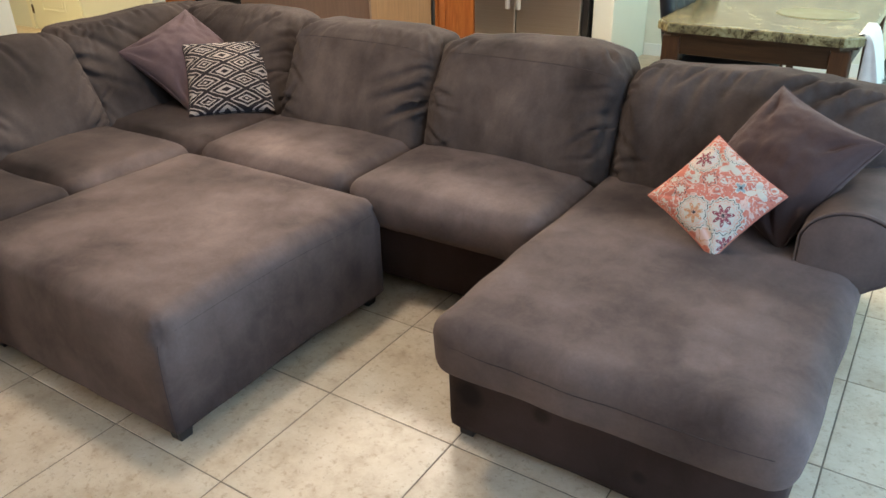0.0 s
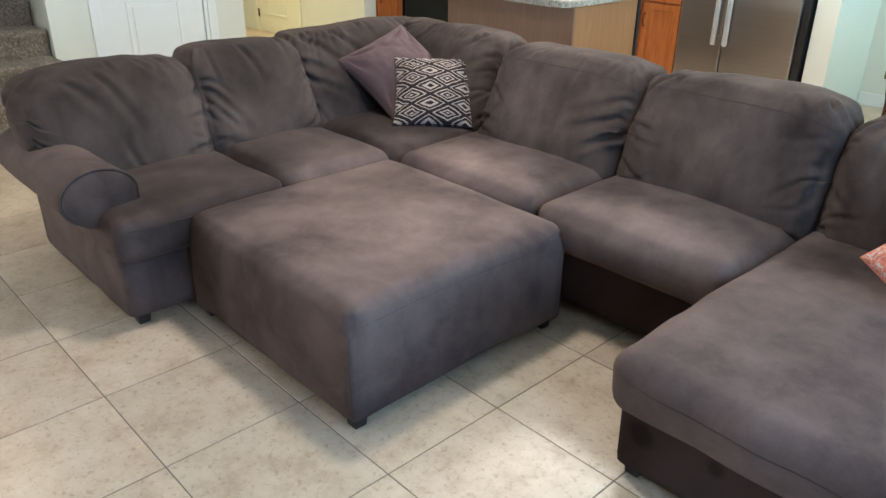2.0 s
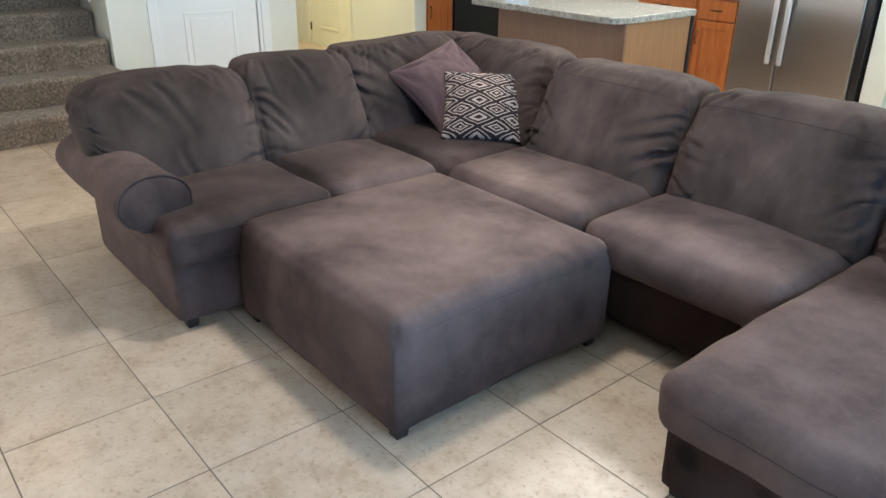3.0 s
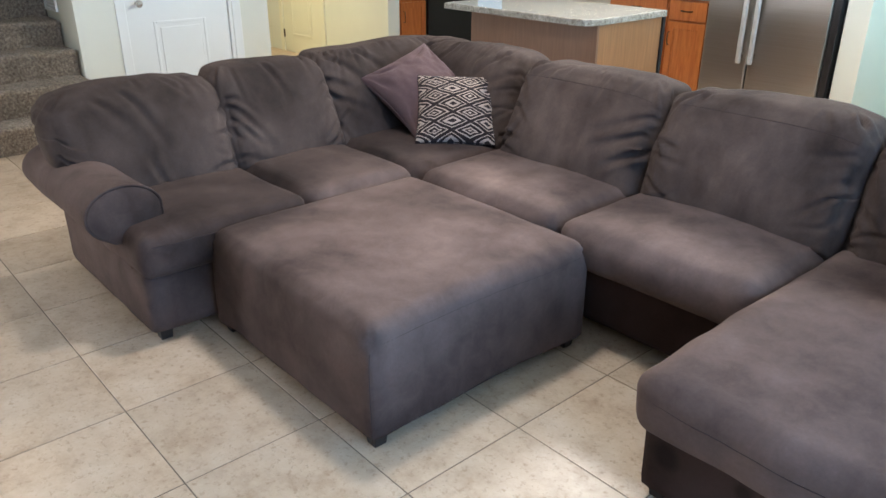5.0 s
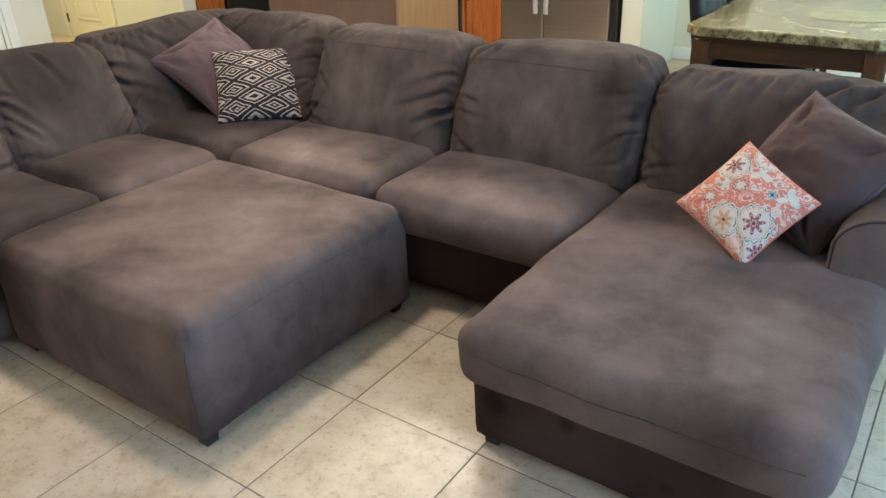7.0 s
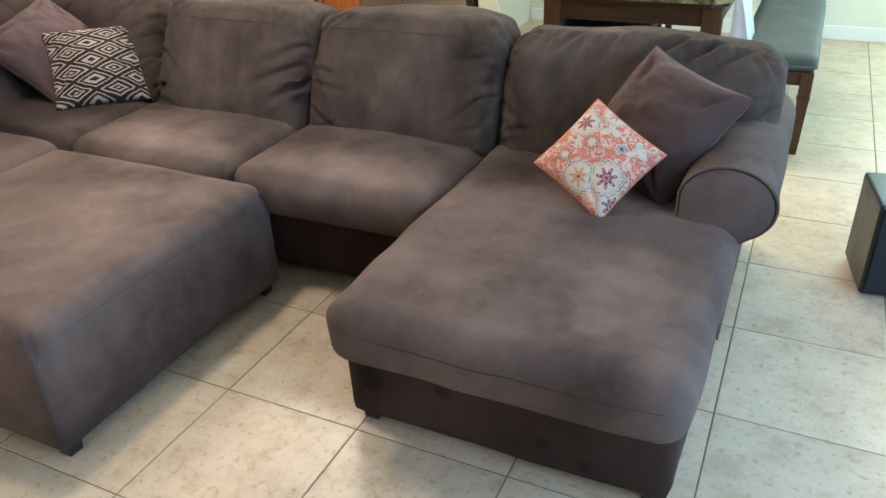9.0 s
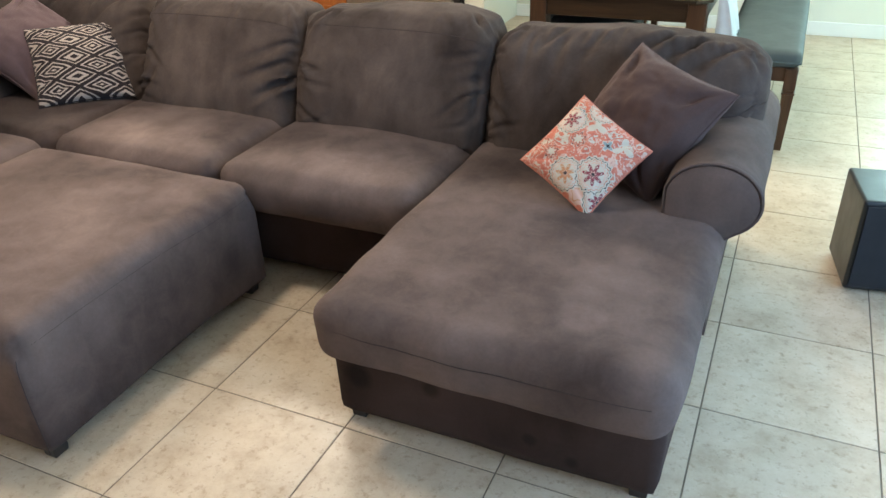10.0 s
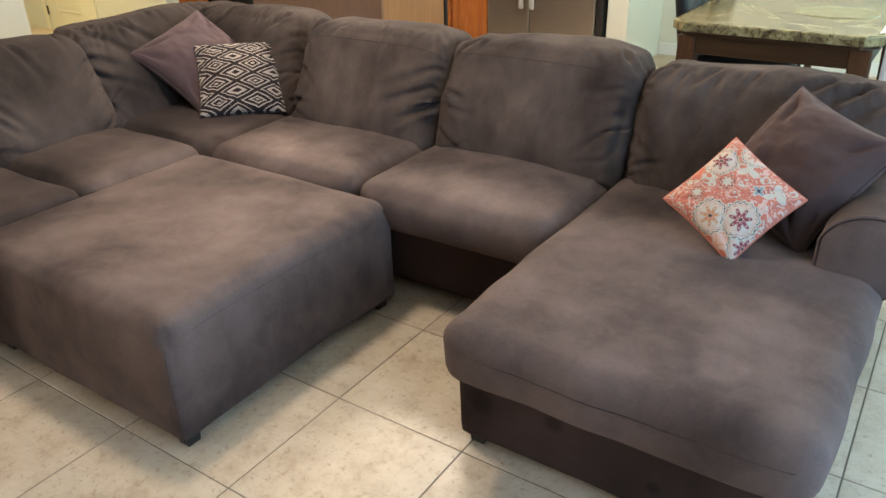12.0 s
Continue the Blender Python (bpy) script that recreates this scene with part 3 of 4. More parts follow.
def folds(A, S, strokes):
    """Depth of the cover's creases at places A along a cushion and S up its front and over its top.
    A stroke: start along, start up, way in degrees, length, depth, width, bend."""
    out = np.zeros(len(A))
    for a, up, way, length, depth, w, bend in strokes:
        c, q = math.cos(radians(way)), math.sin(radians(way))
        t = (A - a) * c + (S - up) * q
        n = (S - up) * c - (A - a) * q + bend * t * t
        k = np.clip(t / length, 0.0, 1.0)
        fade = np.clip(t / 0.035, 0.0, 1.0) * (1 - k) ** 0.7
        spread = w * (0.75 + 0.7 * k)
        out += 1.7 * depth * fade * (0.60 * np.exp(-((n - 1.9 * spread) / (1.15 * spread)) ** 2) + 0.40 * np.exp(-((n + 2.1 * spread) / (1.4 * spread)) ** 2) - np.exp(-(n / spread) ** 2))
    return out


def back_cushion(parent, way, a0, a1, d0, seed, z0=0.395, high=0.47, thick=0.25, lean=0.34, gathers=1.0, droop=(0.0, 0.0), over=(0.0, 0.0), r=0.064, extra=(), top_seam=False):
    """A loose, crumpled back cushion. way 'n': it runs along x and leans to +y from y = d0; 'w': along y, leans to -x from x = d0.
    droop lowers the top towards either end; over lifts the bottom at either end, where the cushion lies over an arm;
    extra adds long folds, each placed by shares of the cushion's length and height."""
    rnd = random.Random(int(seed * 10))
    length = a1 - a0
    strokes = []
    # gathers that run over the top edge, thicker towards the ends
    for _ in range(int(15 * gathers * length / 0.75)):
        k = rnd.random()
        k = k if rnd.random() < 0.45 else (0.22 * k if rnd.random() < 0.5 else 1 - 0.22 * k)
        strokes.append((a0 + k * length, high + rnd.uniform(0.04, 0.13), -90 + (k - 0.5) * 70 + rnd.uniform(-18, 18), rnd.uniform(0.09, 0.22), rnd.uniform(0.004, 0.010), rnd.uniform(0.007, 0.012), rnd.uniform(-1.5, 1.5)))
    # creases that start at the sides and fall inwards
    for side in (0, 1):
        for _ in range(5 if over[side] else 10):
            up = rnd.uniform(0.10, 0.95) * high
            down = rnd.uniform(15, 70) if up > 0.3 * high else rnd.uniform(-50, 20)
            strokes.append((a1 if side else a0, up, 180 + down if side else -down, rnd.uniform(0.06, 0.22), rnd.uniform(0.005, 0.012), rnd.uniform(0.006, 0.011), rnd.uniform(-2, 2)))
    # the bottom edge is pressed on the seat
    for _ in range(4):
        strokes.append((a0 + rnd.uniform(0.1, 0.9) * length, 0.0, rnd.choice((35, 145)) + rnd.uniform(-20, 20), rnd.uniform(0.07, 0.16), rnd.uniform(0.003, 0.007), rnd.uniform(0.008, 0.014), 0.0))
    strokes += [(a0 + k * length, up * high, turn, reach, depth, w, bend) for k, up, turn, reach, depth, w, bend in extra]
    places = []

    def keep(p, u):
        places.append((p.copy(), u.copy()))
        return p
    verts, faces = soft_box(a0, a1, 0, thick, 0, high, r, 0.0105, (0.016, 0.0, 0.016), keep)
    fold = folds(np.array([p.x for p, u in places]), np.array([p.z + p.y for p, u in places]), strokes)
    half = (length / 2, thick / 2, high / 2)
    seam_points = []
    for i, (p, u) in enumerate(places):
        edge = Vector([c * h - max(r - h, min(h - r, c * h)) for c, h in zip(u, half)]).normalized()
        a, d, z = p
        f = max(0.0, min(1.0, z / high))
        facing = max(0.0, -edge.y, edge.z)
        push = 0.030 * math.sin(math.pi * min(1, f * 1.05)) * (1 - u.x ** 4) * max(0.0, -edge.y)
        push += 0.013 * noise.noise(Vector((a * 4 + seed, z * 5, d * 3))) + 0.004 * noise.noise(Vector((a * 13 + seed, z * 11, d * 11)))
        q = p + edge * ((push + fold[i]) * (0.35 + 0.65 * facing))
        a, d, z = q
        if u.z > 0:
            z -= (droop[0] if u.x < 0 else droop[1]) * abs(u.x) ** 4 * f
        lift = (over[0] if u.x < 0 else over[1]) * max(0.0, (abs(u.x) - 0.55) / 0.45) ** 1.2
        z = lift + z * (1 - lift / high)
        a = (a0 + a1) / 2 + (a - (a0 + a1) / 2) * (1 + 0.012 * (1 - f) ** 2)
        d += lean * z + 0.05 * f * f
        verts[i] = Vector((a, d0 + d, z0 + z)) if way == "n" else Vector((d0 - d, a, z0 + z))
        if top_seam and u.y == -1 and abs(u.z - 0.80) < 0.0105 / high and abs(u.x) < 0.93:
            seam_points.append((u.x, verts[i] + Vector((0, -0.0006, 0))))
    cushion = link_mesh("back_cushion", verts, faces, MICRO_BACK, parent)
    if seam_points:
        seam(cushion, [p for _, p in sorted(seam_points, key=lambda k: k[0])], 0.0012)
    return cushion


def rolled_arm(parent, way, c, l0, l1, outer, zc=0.53, ra=0.127, rz=0.112):
    """A rolled arm. way 'w': along x from l0 to l1, its front at l1, outside towards -y; 'n': along y, its front at l0, outside towards +x.
    c is the roll's centre line across, outer the outside panel's shift from it."""
    prof = [(-0.93 * ra, 0.24), (-0.96 * ra, 0.36), (-0.98 * ra, 0.43), (-0.985 * ra, 0.48)]
    prof += [(ra * math.cos(radians(a)), zc + rz * math.sin(radians(a))) for a in range(168, -58, -9)]
    prof += [(outer + 0.022, zc - rz * 0.93), (outer + 0.004, zc - rz * 1.12), (outer, 0.36), (outer + 0.004, 0.24), (outer, 0.13), (outer, 0.06)]
    mid = (sum(p[0] for p in prof) / len(prof), zc - 0.08)
    stations = [0.0, 0.006, 0.020, 0.045] + [0.045 + k * 0.06 for k in range(1, 40)]
    length = l1 - l0
    stations = [s for s in stations if s < length - 0.02] + [length]
    verts, faces = [], []
    for s in stations:
        shrink = 0.020 if s == 0 else 0.006 if s < 0.01 else 0.0
        for a, z in prof:
            k = noise.noise(Vector((a * 5, s * 4, z * 5 + c))) * 0.008 + noise.noise(Vector((a * 14, s * 12, z * 14 + c))) * 0.002
            ra_, rz_ = a - mid[0], z - mid[1]
            q = math.hypot(ra_, rz_) or 1
            a2, z2 = a + ra_ / q * (k - shrink), max(0.05, z + rz_ / q * (k - shrink))
            verts.append((l1 - s, c - a2, z2) if way == "w" else (c + a2, l0 + s, z2))
    n = len(prof)
    for i in range(len(stations) - 1):
        for j in range(n - 1):
            faces.append((i * n + j, i * n + j + 1, (i + 1) * n + j + 1, (i + 1) * n + j))
        faces.append((i * n + n - 1, i * n, (i + 1) * n, (i + 1) * n + n - 1))
    faces.append(tuple(range(n))[::-1])
    faces.append(tuple((len(stations) - 1) * n + j for j in range(n)))
    arm = link_mesh("arm", verts, faces, MICRO, parent)
    # the front facing: a slightly padded plate with a welt round it
    ring = [(-0.94 * ra, 0.415), (-0.96 * ra, 0.45), (-0.965 * ra, 0.48)]
    ring += [(0.985 * ra * math.cos(radians(a)), zc + 0.985 * rz * math.sin(radians(a))) for a in range(168, -58, -9)]
    ring += [(0.05, zc - rz * 0.99), (0.02, zc - rz * 1.02)]
    pts = [(l1 - 0.004, c - a, z) if way == "w" else (c + a, l0 + 0.004, z) for a, z in ring]
    v, f = tube(pts, 0.006)
    link_mesh("welt", v, f, MICRO, arm)
    rows, verts, faces = 6, [], []
    for k in range(rows + 1):
        q = 1 - k / rows
        for a, z in ring:
            aa, zz = a * q * 0.96, zc - 0.02 + (z - zc + 0.02) * q * 0.96
            out = 0.004 + 0.014 * (1 - q * q) ** 0.6 + 0.003 * noise.noise(Vector((aa * 12, zz * 12, c)))
            verts.append((l1 + out, c - aa, zz) if way == "w" else (c + aa, l0 - out, zz))
    m = len(ring)
    for k in range(rows):
        for j in range(m - 1):
            faces.append((k * m + j, k * m + j + 1, (k + 1) * m + j + 1, (k + 1) * m + j))
    # close the lower side of the plate
    for k in range(rows):
        faces.append((k * m + m - 1, k * m, (k + 1) * m, (k + 1) * m + m - 1))
    bm = bmesh.new()
    made = [bm.verts.new(v) for v in verts]
    for f in faces:
        bm.faces.new([made[i] for i in f])
    bmesh.ops.remove_doubles(bm, verts=bm.verts, dist=0.0005)
    part("front_panel", bm, MICRO, arm, smooth=True)
    return arm


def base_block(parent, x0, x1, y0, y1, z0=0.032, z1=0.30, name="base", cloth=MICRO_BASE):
    def warp(p, u):
        p.x += 0.007 * noise.noise(p * 4.5) * abs(u.x)
        p.y += 0.007 * noise.noise(p * 4.5 + Vector((5, 0, 0))) * abs(u.y)
        if u.z < -0.9:
            p.z += 0.006 * noise.noise(p * 7)
        return p
    v, f = soft_box(x0, x1, y0, y1, z0, z1, 0.022, 0.034, (0.004, 0.004, 0), warp)
    return link_mesh(name, v, f, cloth, parent)


SEAT = 0.462
GROUP = "sections of the sectional sofa"

# the short side, with its rolled arm
left = thing("sofa_section", (0.15, 1.32, 0), "brown microfibre two-seat sofa section with rolled arm and loose back cushions", "sofa", GROUP)
base_block(left, -0.36, 0.590, 0.692, 1.935, 0.048, cloth=MICRO)
base_block(left, -0.36, -0.16, 0.715, 1.935, 0.28, 0.70, "back_frame")
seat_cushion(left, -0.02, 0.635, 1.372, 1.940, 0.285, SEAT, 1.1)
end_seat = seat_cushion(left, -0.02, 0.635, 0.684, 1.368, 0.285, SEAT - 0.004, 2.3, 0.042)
seam(end_seat, [(0.6365 + 0.010 * (1 - (k / 12 - 1) ** 2), 0.725 + 0.60 * k / 24, 0.418 + 0.003 * noise.noise(Vector((k * 0.4, 1, 0)))) for k in range(25)], 0.0016)
rolled_arm(left, "w", 0.708, -0.33, 0.46, 0.008, 0.502, 0.142, 0.106)
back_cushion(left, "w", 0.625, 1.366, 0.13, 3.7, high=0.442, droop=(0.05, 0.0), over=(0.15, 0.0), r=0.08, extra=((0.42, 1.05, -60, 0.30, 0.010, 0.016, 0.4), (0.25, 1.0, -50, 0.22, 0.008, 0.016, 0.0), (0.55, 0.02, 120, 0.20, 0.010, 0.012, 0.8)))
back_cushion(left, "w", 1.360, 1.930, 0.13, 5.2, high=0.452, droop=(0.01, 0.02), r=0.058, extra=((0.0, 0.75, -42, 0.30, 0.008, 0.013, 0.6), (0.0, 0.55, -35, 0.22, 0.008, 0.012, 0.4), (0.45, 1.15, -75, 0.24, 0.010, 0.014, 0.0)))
for fx, fy in ((0.53, 0.755), (-0.29, 0.755), (0.53, 1.88), (-0.29, 1.88)):
    foot(left, fx, fy)

# the corner
corner = thing("sofa_section", (0.15, 2.42, 0), "brown microfibre corner section of a sectional sofa", "sofa", GROUP)
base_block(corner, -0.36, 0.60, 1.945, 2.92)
base_block(corner, -0.36, -0.16, 1.945, 2.92, 0.28, 0.72, "back_frame")
base_block(corner, -0.16, 0.60, 2.73, 2.92, 0.28, 0.72, "back_frame")
seat_cushion(corner, -0.05, 0.640, 1.945, 2.60, 0.285, SEAT - 0.006, 4.9)
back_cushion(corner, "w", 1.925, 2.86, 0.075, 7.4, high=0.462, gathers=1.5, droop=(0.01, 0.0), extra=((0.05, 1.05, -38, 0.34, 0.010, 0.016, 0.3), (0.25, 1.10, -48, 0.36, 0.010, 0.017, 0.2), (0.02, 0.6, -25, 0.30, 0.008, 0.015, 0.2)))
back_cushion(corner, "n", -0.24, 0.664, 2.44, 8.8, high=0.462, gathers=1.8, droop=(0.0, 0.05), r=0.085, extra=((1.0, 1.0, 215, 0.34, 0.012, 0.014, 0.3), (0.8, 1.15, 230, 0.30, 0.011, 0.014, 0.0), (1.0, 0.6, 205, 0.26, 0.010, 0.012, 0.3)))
for fx, fy in ((0.52, 2.02), (-0.29, 2.85), (0.52, 2.85)):
    foot(corner, fx, fy)

# the long side
middle = thing("sofa_section", (1.46, 2.42, 0), "brown microfibre armless two-seat sofa section with loose cushions", "sofa", GROUP)
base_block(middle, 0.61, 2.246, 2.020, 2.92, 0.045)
base_block(middle, 0.61, 2.265, 2.73, 2.92, 0.28, 0.72, "back_frame")
seat_cushion(middle, 0.645, 1.452, 1.930, 2.56, 0.283, SEAT + 0.004, 6.1)
seat_cushion(middle, 1.456, 2.258, 1.930, 2.56, 0.283, SEAT + 0.004, 7.7)
back_cushion(middle, "n", 0.690, 1.474, 2.37, 1.9, high=0.462, gathers=2.0, droop=(0.012, 0.035), r=0.056, extra=((1.0, 0.85, 212, 0.34, 0.010, 0.012, 0.4), (1.0, 0.68, 208, 0.30, 0.011, 0.012, 0.3), (1.0, 0.5, 212, 0.24, 0.009, 0.011, 0.2), (0.0, 0.95, -60, 0.18, 0.010, 0.012, 0.0)), top_seam=True)
back_cushion(middle, "n", 1.488, 2.268, 2.37, 2.6, high=0.466, gathers=1.3, droop=(0.012, 0.035), r=0.056, extra=((0.0, 0.7, -62, 0.20, 0.011, 0.011, 0.3), (0.02, 0.55, -75, 0.16, 0.010, 0.010, 0.0)), top_seam=True)
for fx, fy in ((0.70, 2.06), (2.18, 2.06), (0.70, 2.86), (2.18, 2.86)):
    foot(middle, fx, fy)

# the chaise
chaise = thing("chaise_section", (2.72, 2.1, 0), "brown microfibre chaise end of the sectional with one rolled arm", "sofa", GROUP)
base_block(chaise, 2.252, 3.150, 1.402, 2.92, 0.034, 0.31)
base_block(chaise, 2.285, 3.160, 2.73, 2.92, 0.27, 0.70, "back_frame")
chaise_seat = seat_cushion(chaise, 2.260, 3.168, 1.300, 2.56, 0.280, SEAT, 9.4, 0.055, 0.014)
rolled_arm(chaise, "n", 3.126, 2.085, 2.90, 0.038, 0.53, 0.136, 0.114)
back_cushion(chaise, "n", 2.278, 3.200, 2.40, 6.6, high=0.436, gathers=1.6, droop=(0.0, 0.03), over=(0.0, 0.12), r=0.085, extra=((0.68, 1.25, 232, 0.32, 0.016, 0.018, 0.3), (0.80, 1.22, 228, 0.30, 0.015, 0.016, 0.2), (0.90, 1.15, 225, 0.26, 0.013, 0.015, 0.0), (0.42, 1.2, 250, 0.20, 0.012, 0.015, 0.0), (0.28, 1.1, 262, 0.26, 0.009, 0.018, 0.0), (0.05, 0.5, -55, 0.2, 0.008, 0.014, 0.0)))
for fx, fy in ((2.302, 1.450), (3.100, 1.450), (2.34, 2.86), (3.10, 2.86)):
    foot(chaise, fx, fy)
seam(chaise_seat, [(2.32 + 0.80 * k / 24, 1.299 - 0.0115 * (1 - (k / 12 - 1) ** 2) - 0.008 * noise.noise(Vector((2.32 + 0.80 * k / 24, 1.30, 0.394)) * 5.5 + Vector((9, 0, 0))), 0.394 + 0.004 * noise.noise(Vector((k * 0.4, 0, 0)))) for k in range(25)], 0.0013)

# the ottoman
ottoman = thing("ottoman", (1.12, 1.44, 0), "large square brown microfibre ottoman on short dark feet", "ottoman")


def ottoman_shape(p, u):
    p.z += crumple(p, u, 0.006, 3.0) * (u.z > 0)
    if u.z < -0.8:
        p.z += 0.012 * noise.noise(p * 5.0) + 0.022 * (1 - u.x ** 2) * (abs(u.y) > 0.9) + 0.022 * (1 - u.y ** 2) * (abs(u.x) > 0.9)
    p.x += 0.010 * noise.noise(p * 3.4) * abs(u.x)
    p.y += 0.010 * noise.noise(p * 3.4 + Vector((7, 0, 0))) * abs(u.y)
    p.z = max(p.z, 0.046 + 0.018 * (1 - u.x ** 2) * (abs(u.y) > 0.9) + 0.018 * (1 - u.y ** 2) * (abs(u.x) > 0.9) + 0.005 * noise.noise(p * 9))
    sharp = 0.013 * max(0.0, min(1.0, (0.385 - p.z) / 0.06)) * (abs(u.x) * abs(u.y)) ** 10
    p.x += sharp * (1 if u.x > 0 else -1)
    p.y += sharp * (1 if u.y > 0 else -1)
    # the gathered seam at the cover's corners
    for cx, cy in ((1.635, 0.935), (0.61, 0.935), (1.635, 1.935), (0.61, 1.935)):
        d = (p - Vector((cx, cy, 0.385))).length
        turn = math.atan2(p.z - 0.385, (p.x - cx) * (1 if cx > 1 else -1) - (p.y - cy) * (1 if cy > 1.2 else -1))
        k = 0.026 * math.exp(-(d / 0.022) ** 2) + 0.0045 * math.sin(5 * turn + 0.7) * math.exp(-(d / 0.075) ** 2)
        p.x += k * (1 if cx < 1 else -1)
        p.y += k * (1 if cy < 1.2 else -1)
    return p


v, f = soft_box(0.615, 1.630, 0.940, 1.925, -0.020, 0.436, 0.054, 0.016, (0.014, 0.014, 0.016), ottoman_shape)
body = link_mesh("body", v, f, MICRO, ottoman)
def on_ottoman(ux, uy, uz, dip):
    """A point of the cover at a place from -1 to 1 in each direction, sunk in by dip."""
    u = Vector((ux, uy, uz))
    soft = [1 - a * a for a in u]
    p = Vector((1.1225 + 0.5075 * ux + 0.014 * ux * soft[1] * soft[2], 1.4325 + 0.4925 * uy + 0.014 * uy * soft[0] * soft[2], 0.208 + 0.228 * uz))
    p = ottoman_shape(p, u)
    return p - Vector((dip * ux * (abs(ux) == 1), dip * uy * (abs(uy) == 1), 0))


seam(body, [on_ottoman(0.985, -0.985, 0.66 - 1.36 * k / 30, 0.0) + Vector((0.0052, -0.0052, 0)) for k in range(31)], 0.0011)
seam(body, [on_ottoman(1, -0.90 + 1.8 * k / 40, 0.745, 0.001) for k in range(41)], 0.0011)
for fx, fy in ((1.588, 0.985), (0.655, 0.985), (1.588, 1.872), (0.655, 1.872)):
    foot(ottoman, fx, fy, 0.06)

# ---- the throw pillows ----


def pillow(name, corners, thick, material, label, seed, ears=0.06, grow=1.0, crease=0.26):
    """A square pillow by the places of its top, right, bottom and left corners."""
    c = [Vector(p) for p in corners]
    mid = sum(c, Vector()) / 4
    u = ((c[1] - c[0]) + (c[2] - c[3])).normalized()
    v = ((c[0] - c[3]) + (c[1] - c[2])).normalized()
    n = u.cross(v).normalized()
    v = n.cross(u)
    half = sum((c[(k + 1) % 4] - c[k]).length for k in range(4)) / 8 * grow
    N = 56
    verts, faces, uvs = [], [], []
    for side in (1, -1):
        for j in range(N + 1):
            for i in range(N + 1):
                a, b = 2 * i / N - 1, 2 * j / N - 1
                a, b = math.sin(a * 1.5708), math.sin(b * 1.5708)
                pinch = ears
                x = a * (1 - pinch * (1 - b * b) ** 1.0 * abs(a) ** 2)
                y = b * (1 - pinch * (1 - a * a) ** 1.0 * abs(b) ** 2)
                full = ((1 - a * a) * (1 - b * b)) ** 0.42
                q = Vector((x * 3 + seed, y * 3, side * 2.0))
                wr = 0.10 * noise.noise(q) + 0.06 * noise.noise(q * 3.1)
                # short creases run in from the corners
                r = math.hypot(abs(a) - 1, abs(b) - 1)
                ang = math.atan2(1 - abs(b) + 0.01, 1 - abs(a) + 0.01)
                wr -= crease * max(0, math.sin(ang * 9 + seed + 2 * noise.noise(q * 0.7))) ** 2 * math.exp(-((r - 0.5) / 0.30) ** 2)
                z = side * thick * full * (1 + wr)
                verts.append((x * half, y * half, z))
                uvs.append(((a + 1) / 2, (b + 1) / 2))
    m = (N + 1) ** 2
    for s in (0, 1):
        for j in range(N):
            for i in range(N):
                q = [s * m + j * (N + 1) + i, s * m + j * (N + 1) + i + 1, s * m + (j + 1) * (N + 1) + i + 1, s * m + (j + 1) * (N + 1) + i]
                faces.append(q if s == 0 else q[::-1])
    me = bpy.data.meshes.new(name)
    me.from_pydata(verts, [], faces)
    layer = me.uv_layers.new(name="weave")
    for loop in me.loops:
        layer.data[loop.index].uv = uvs[loop.vertex_index]
    bm = bmesh.new()
    bm.from_mesh(me)
    bmesh.ops.remove_doubles(bm, verts=bm.verts, dist=0.0004)
    bm.to_mesh(me)
    bm.free()
    me.materials.append(material)
    me.polygons.foreach_set("use_smooth", [True] * len(me.polygons))
    ob = new(name, me)
    ob.matrix_world = Matrix.Translation(mid) @ Matrix((u, v, n)).transposed().to_4x4()
    tagged(ob, label, "pillow", "throw pillows")
    # the closing seam
    edge = []
    for k in range(4 * 16):
        s, w = divmod(k, 16)
        w = w / 8 - 1
        a, b = ((w, -1), (1, w), (-w, 1), (-1, -w))[s]
        edge.append((a * (1 - ears * (1 - b * b) * a * a) * half, b * (1 - ears * (1 - a * a) * b * b) * half, 0.0))
    tv, tf = tube(edge, 0.0035, 6, True)
    sm = bpy.data.meshes.new("seam")
    sm.from_pydata(tv, [], tf)
    sm.materials.append(material)
    sm.polygons.foreach_set("use_smooth", [True] * len(sm.polygons))
    so = new("seam", sm)
    so.parent = ob
    return ob


pillow("throw_pillow", [(2.808, 2.547, 0.829), (3.127, 2.328, 0.759), (2.945, 2.148, 0.465), (2.627, 2.366, 0.535)], 0.110, BROWN_P, "plain dark brown velvet throw pillow leaning against the chaise arm", 1.0, 0.09, 1.05, 0.30)
pillow("throw_pillow", [(2.693, 2.242, 0.744), (2.947, 2.158, 0.622), (2.782, 1.995, 0.465), (2.567, 2.081, 0.581)], 0.055, FLORAL, "small coral and white floral print pillow resting on one corner", 2.0, 0.05)
pillow("throw_pillow", [(0.164, 2.338, 0.746), (0.421, 2.633, 0.738), (0.627, 2.444, 0.465), (0.365, 2.153, 0.473)], 0.075, DIAMOND, "dark pillow with cream nested diamond pattern in the sofa corner", 3.0)
pillow("throw_pillow", [(-0.050, 2.565, 0.850), (0.305, 2.640, 0.600), (0.305, 2.220, 0.475), (-0.050, 2.140, 0.722)], 0.100, MAUVE, "plain mauve velvet pillow on its corner in the sofa corner", 4.0, 0.10, 1.04, 0.30)

# ---- the dining place ----
dining = thing("dining_table", (2.43, 4.7, 0), "dark cherry dining table with marbled stone top and clipped corners", "table")
TX0, TX1, TY0, TY1, TZ = 1.945, 2.905, 3.84, 5.60, 0.76


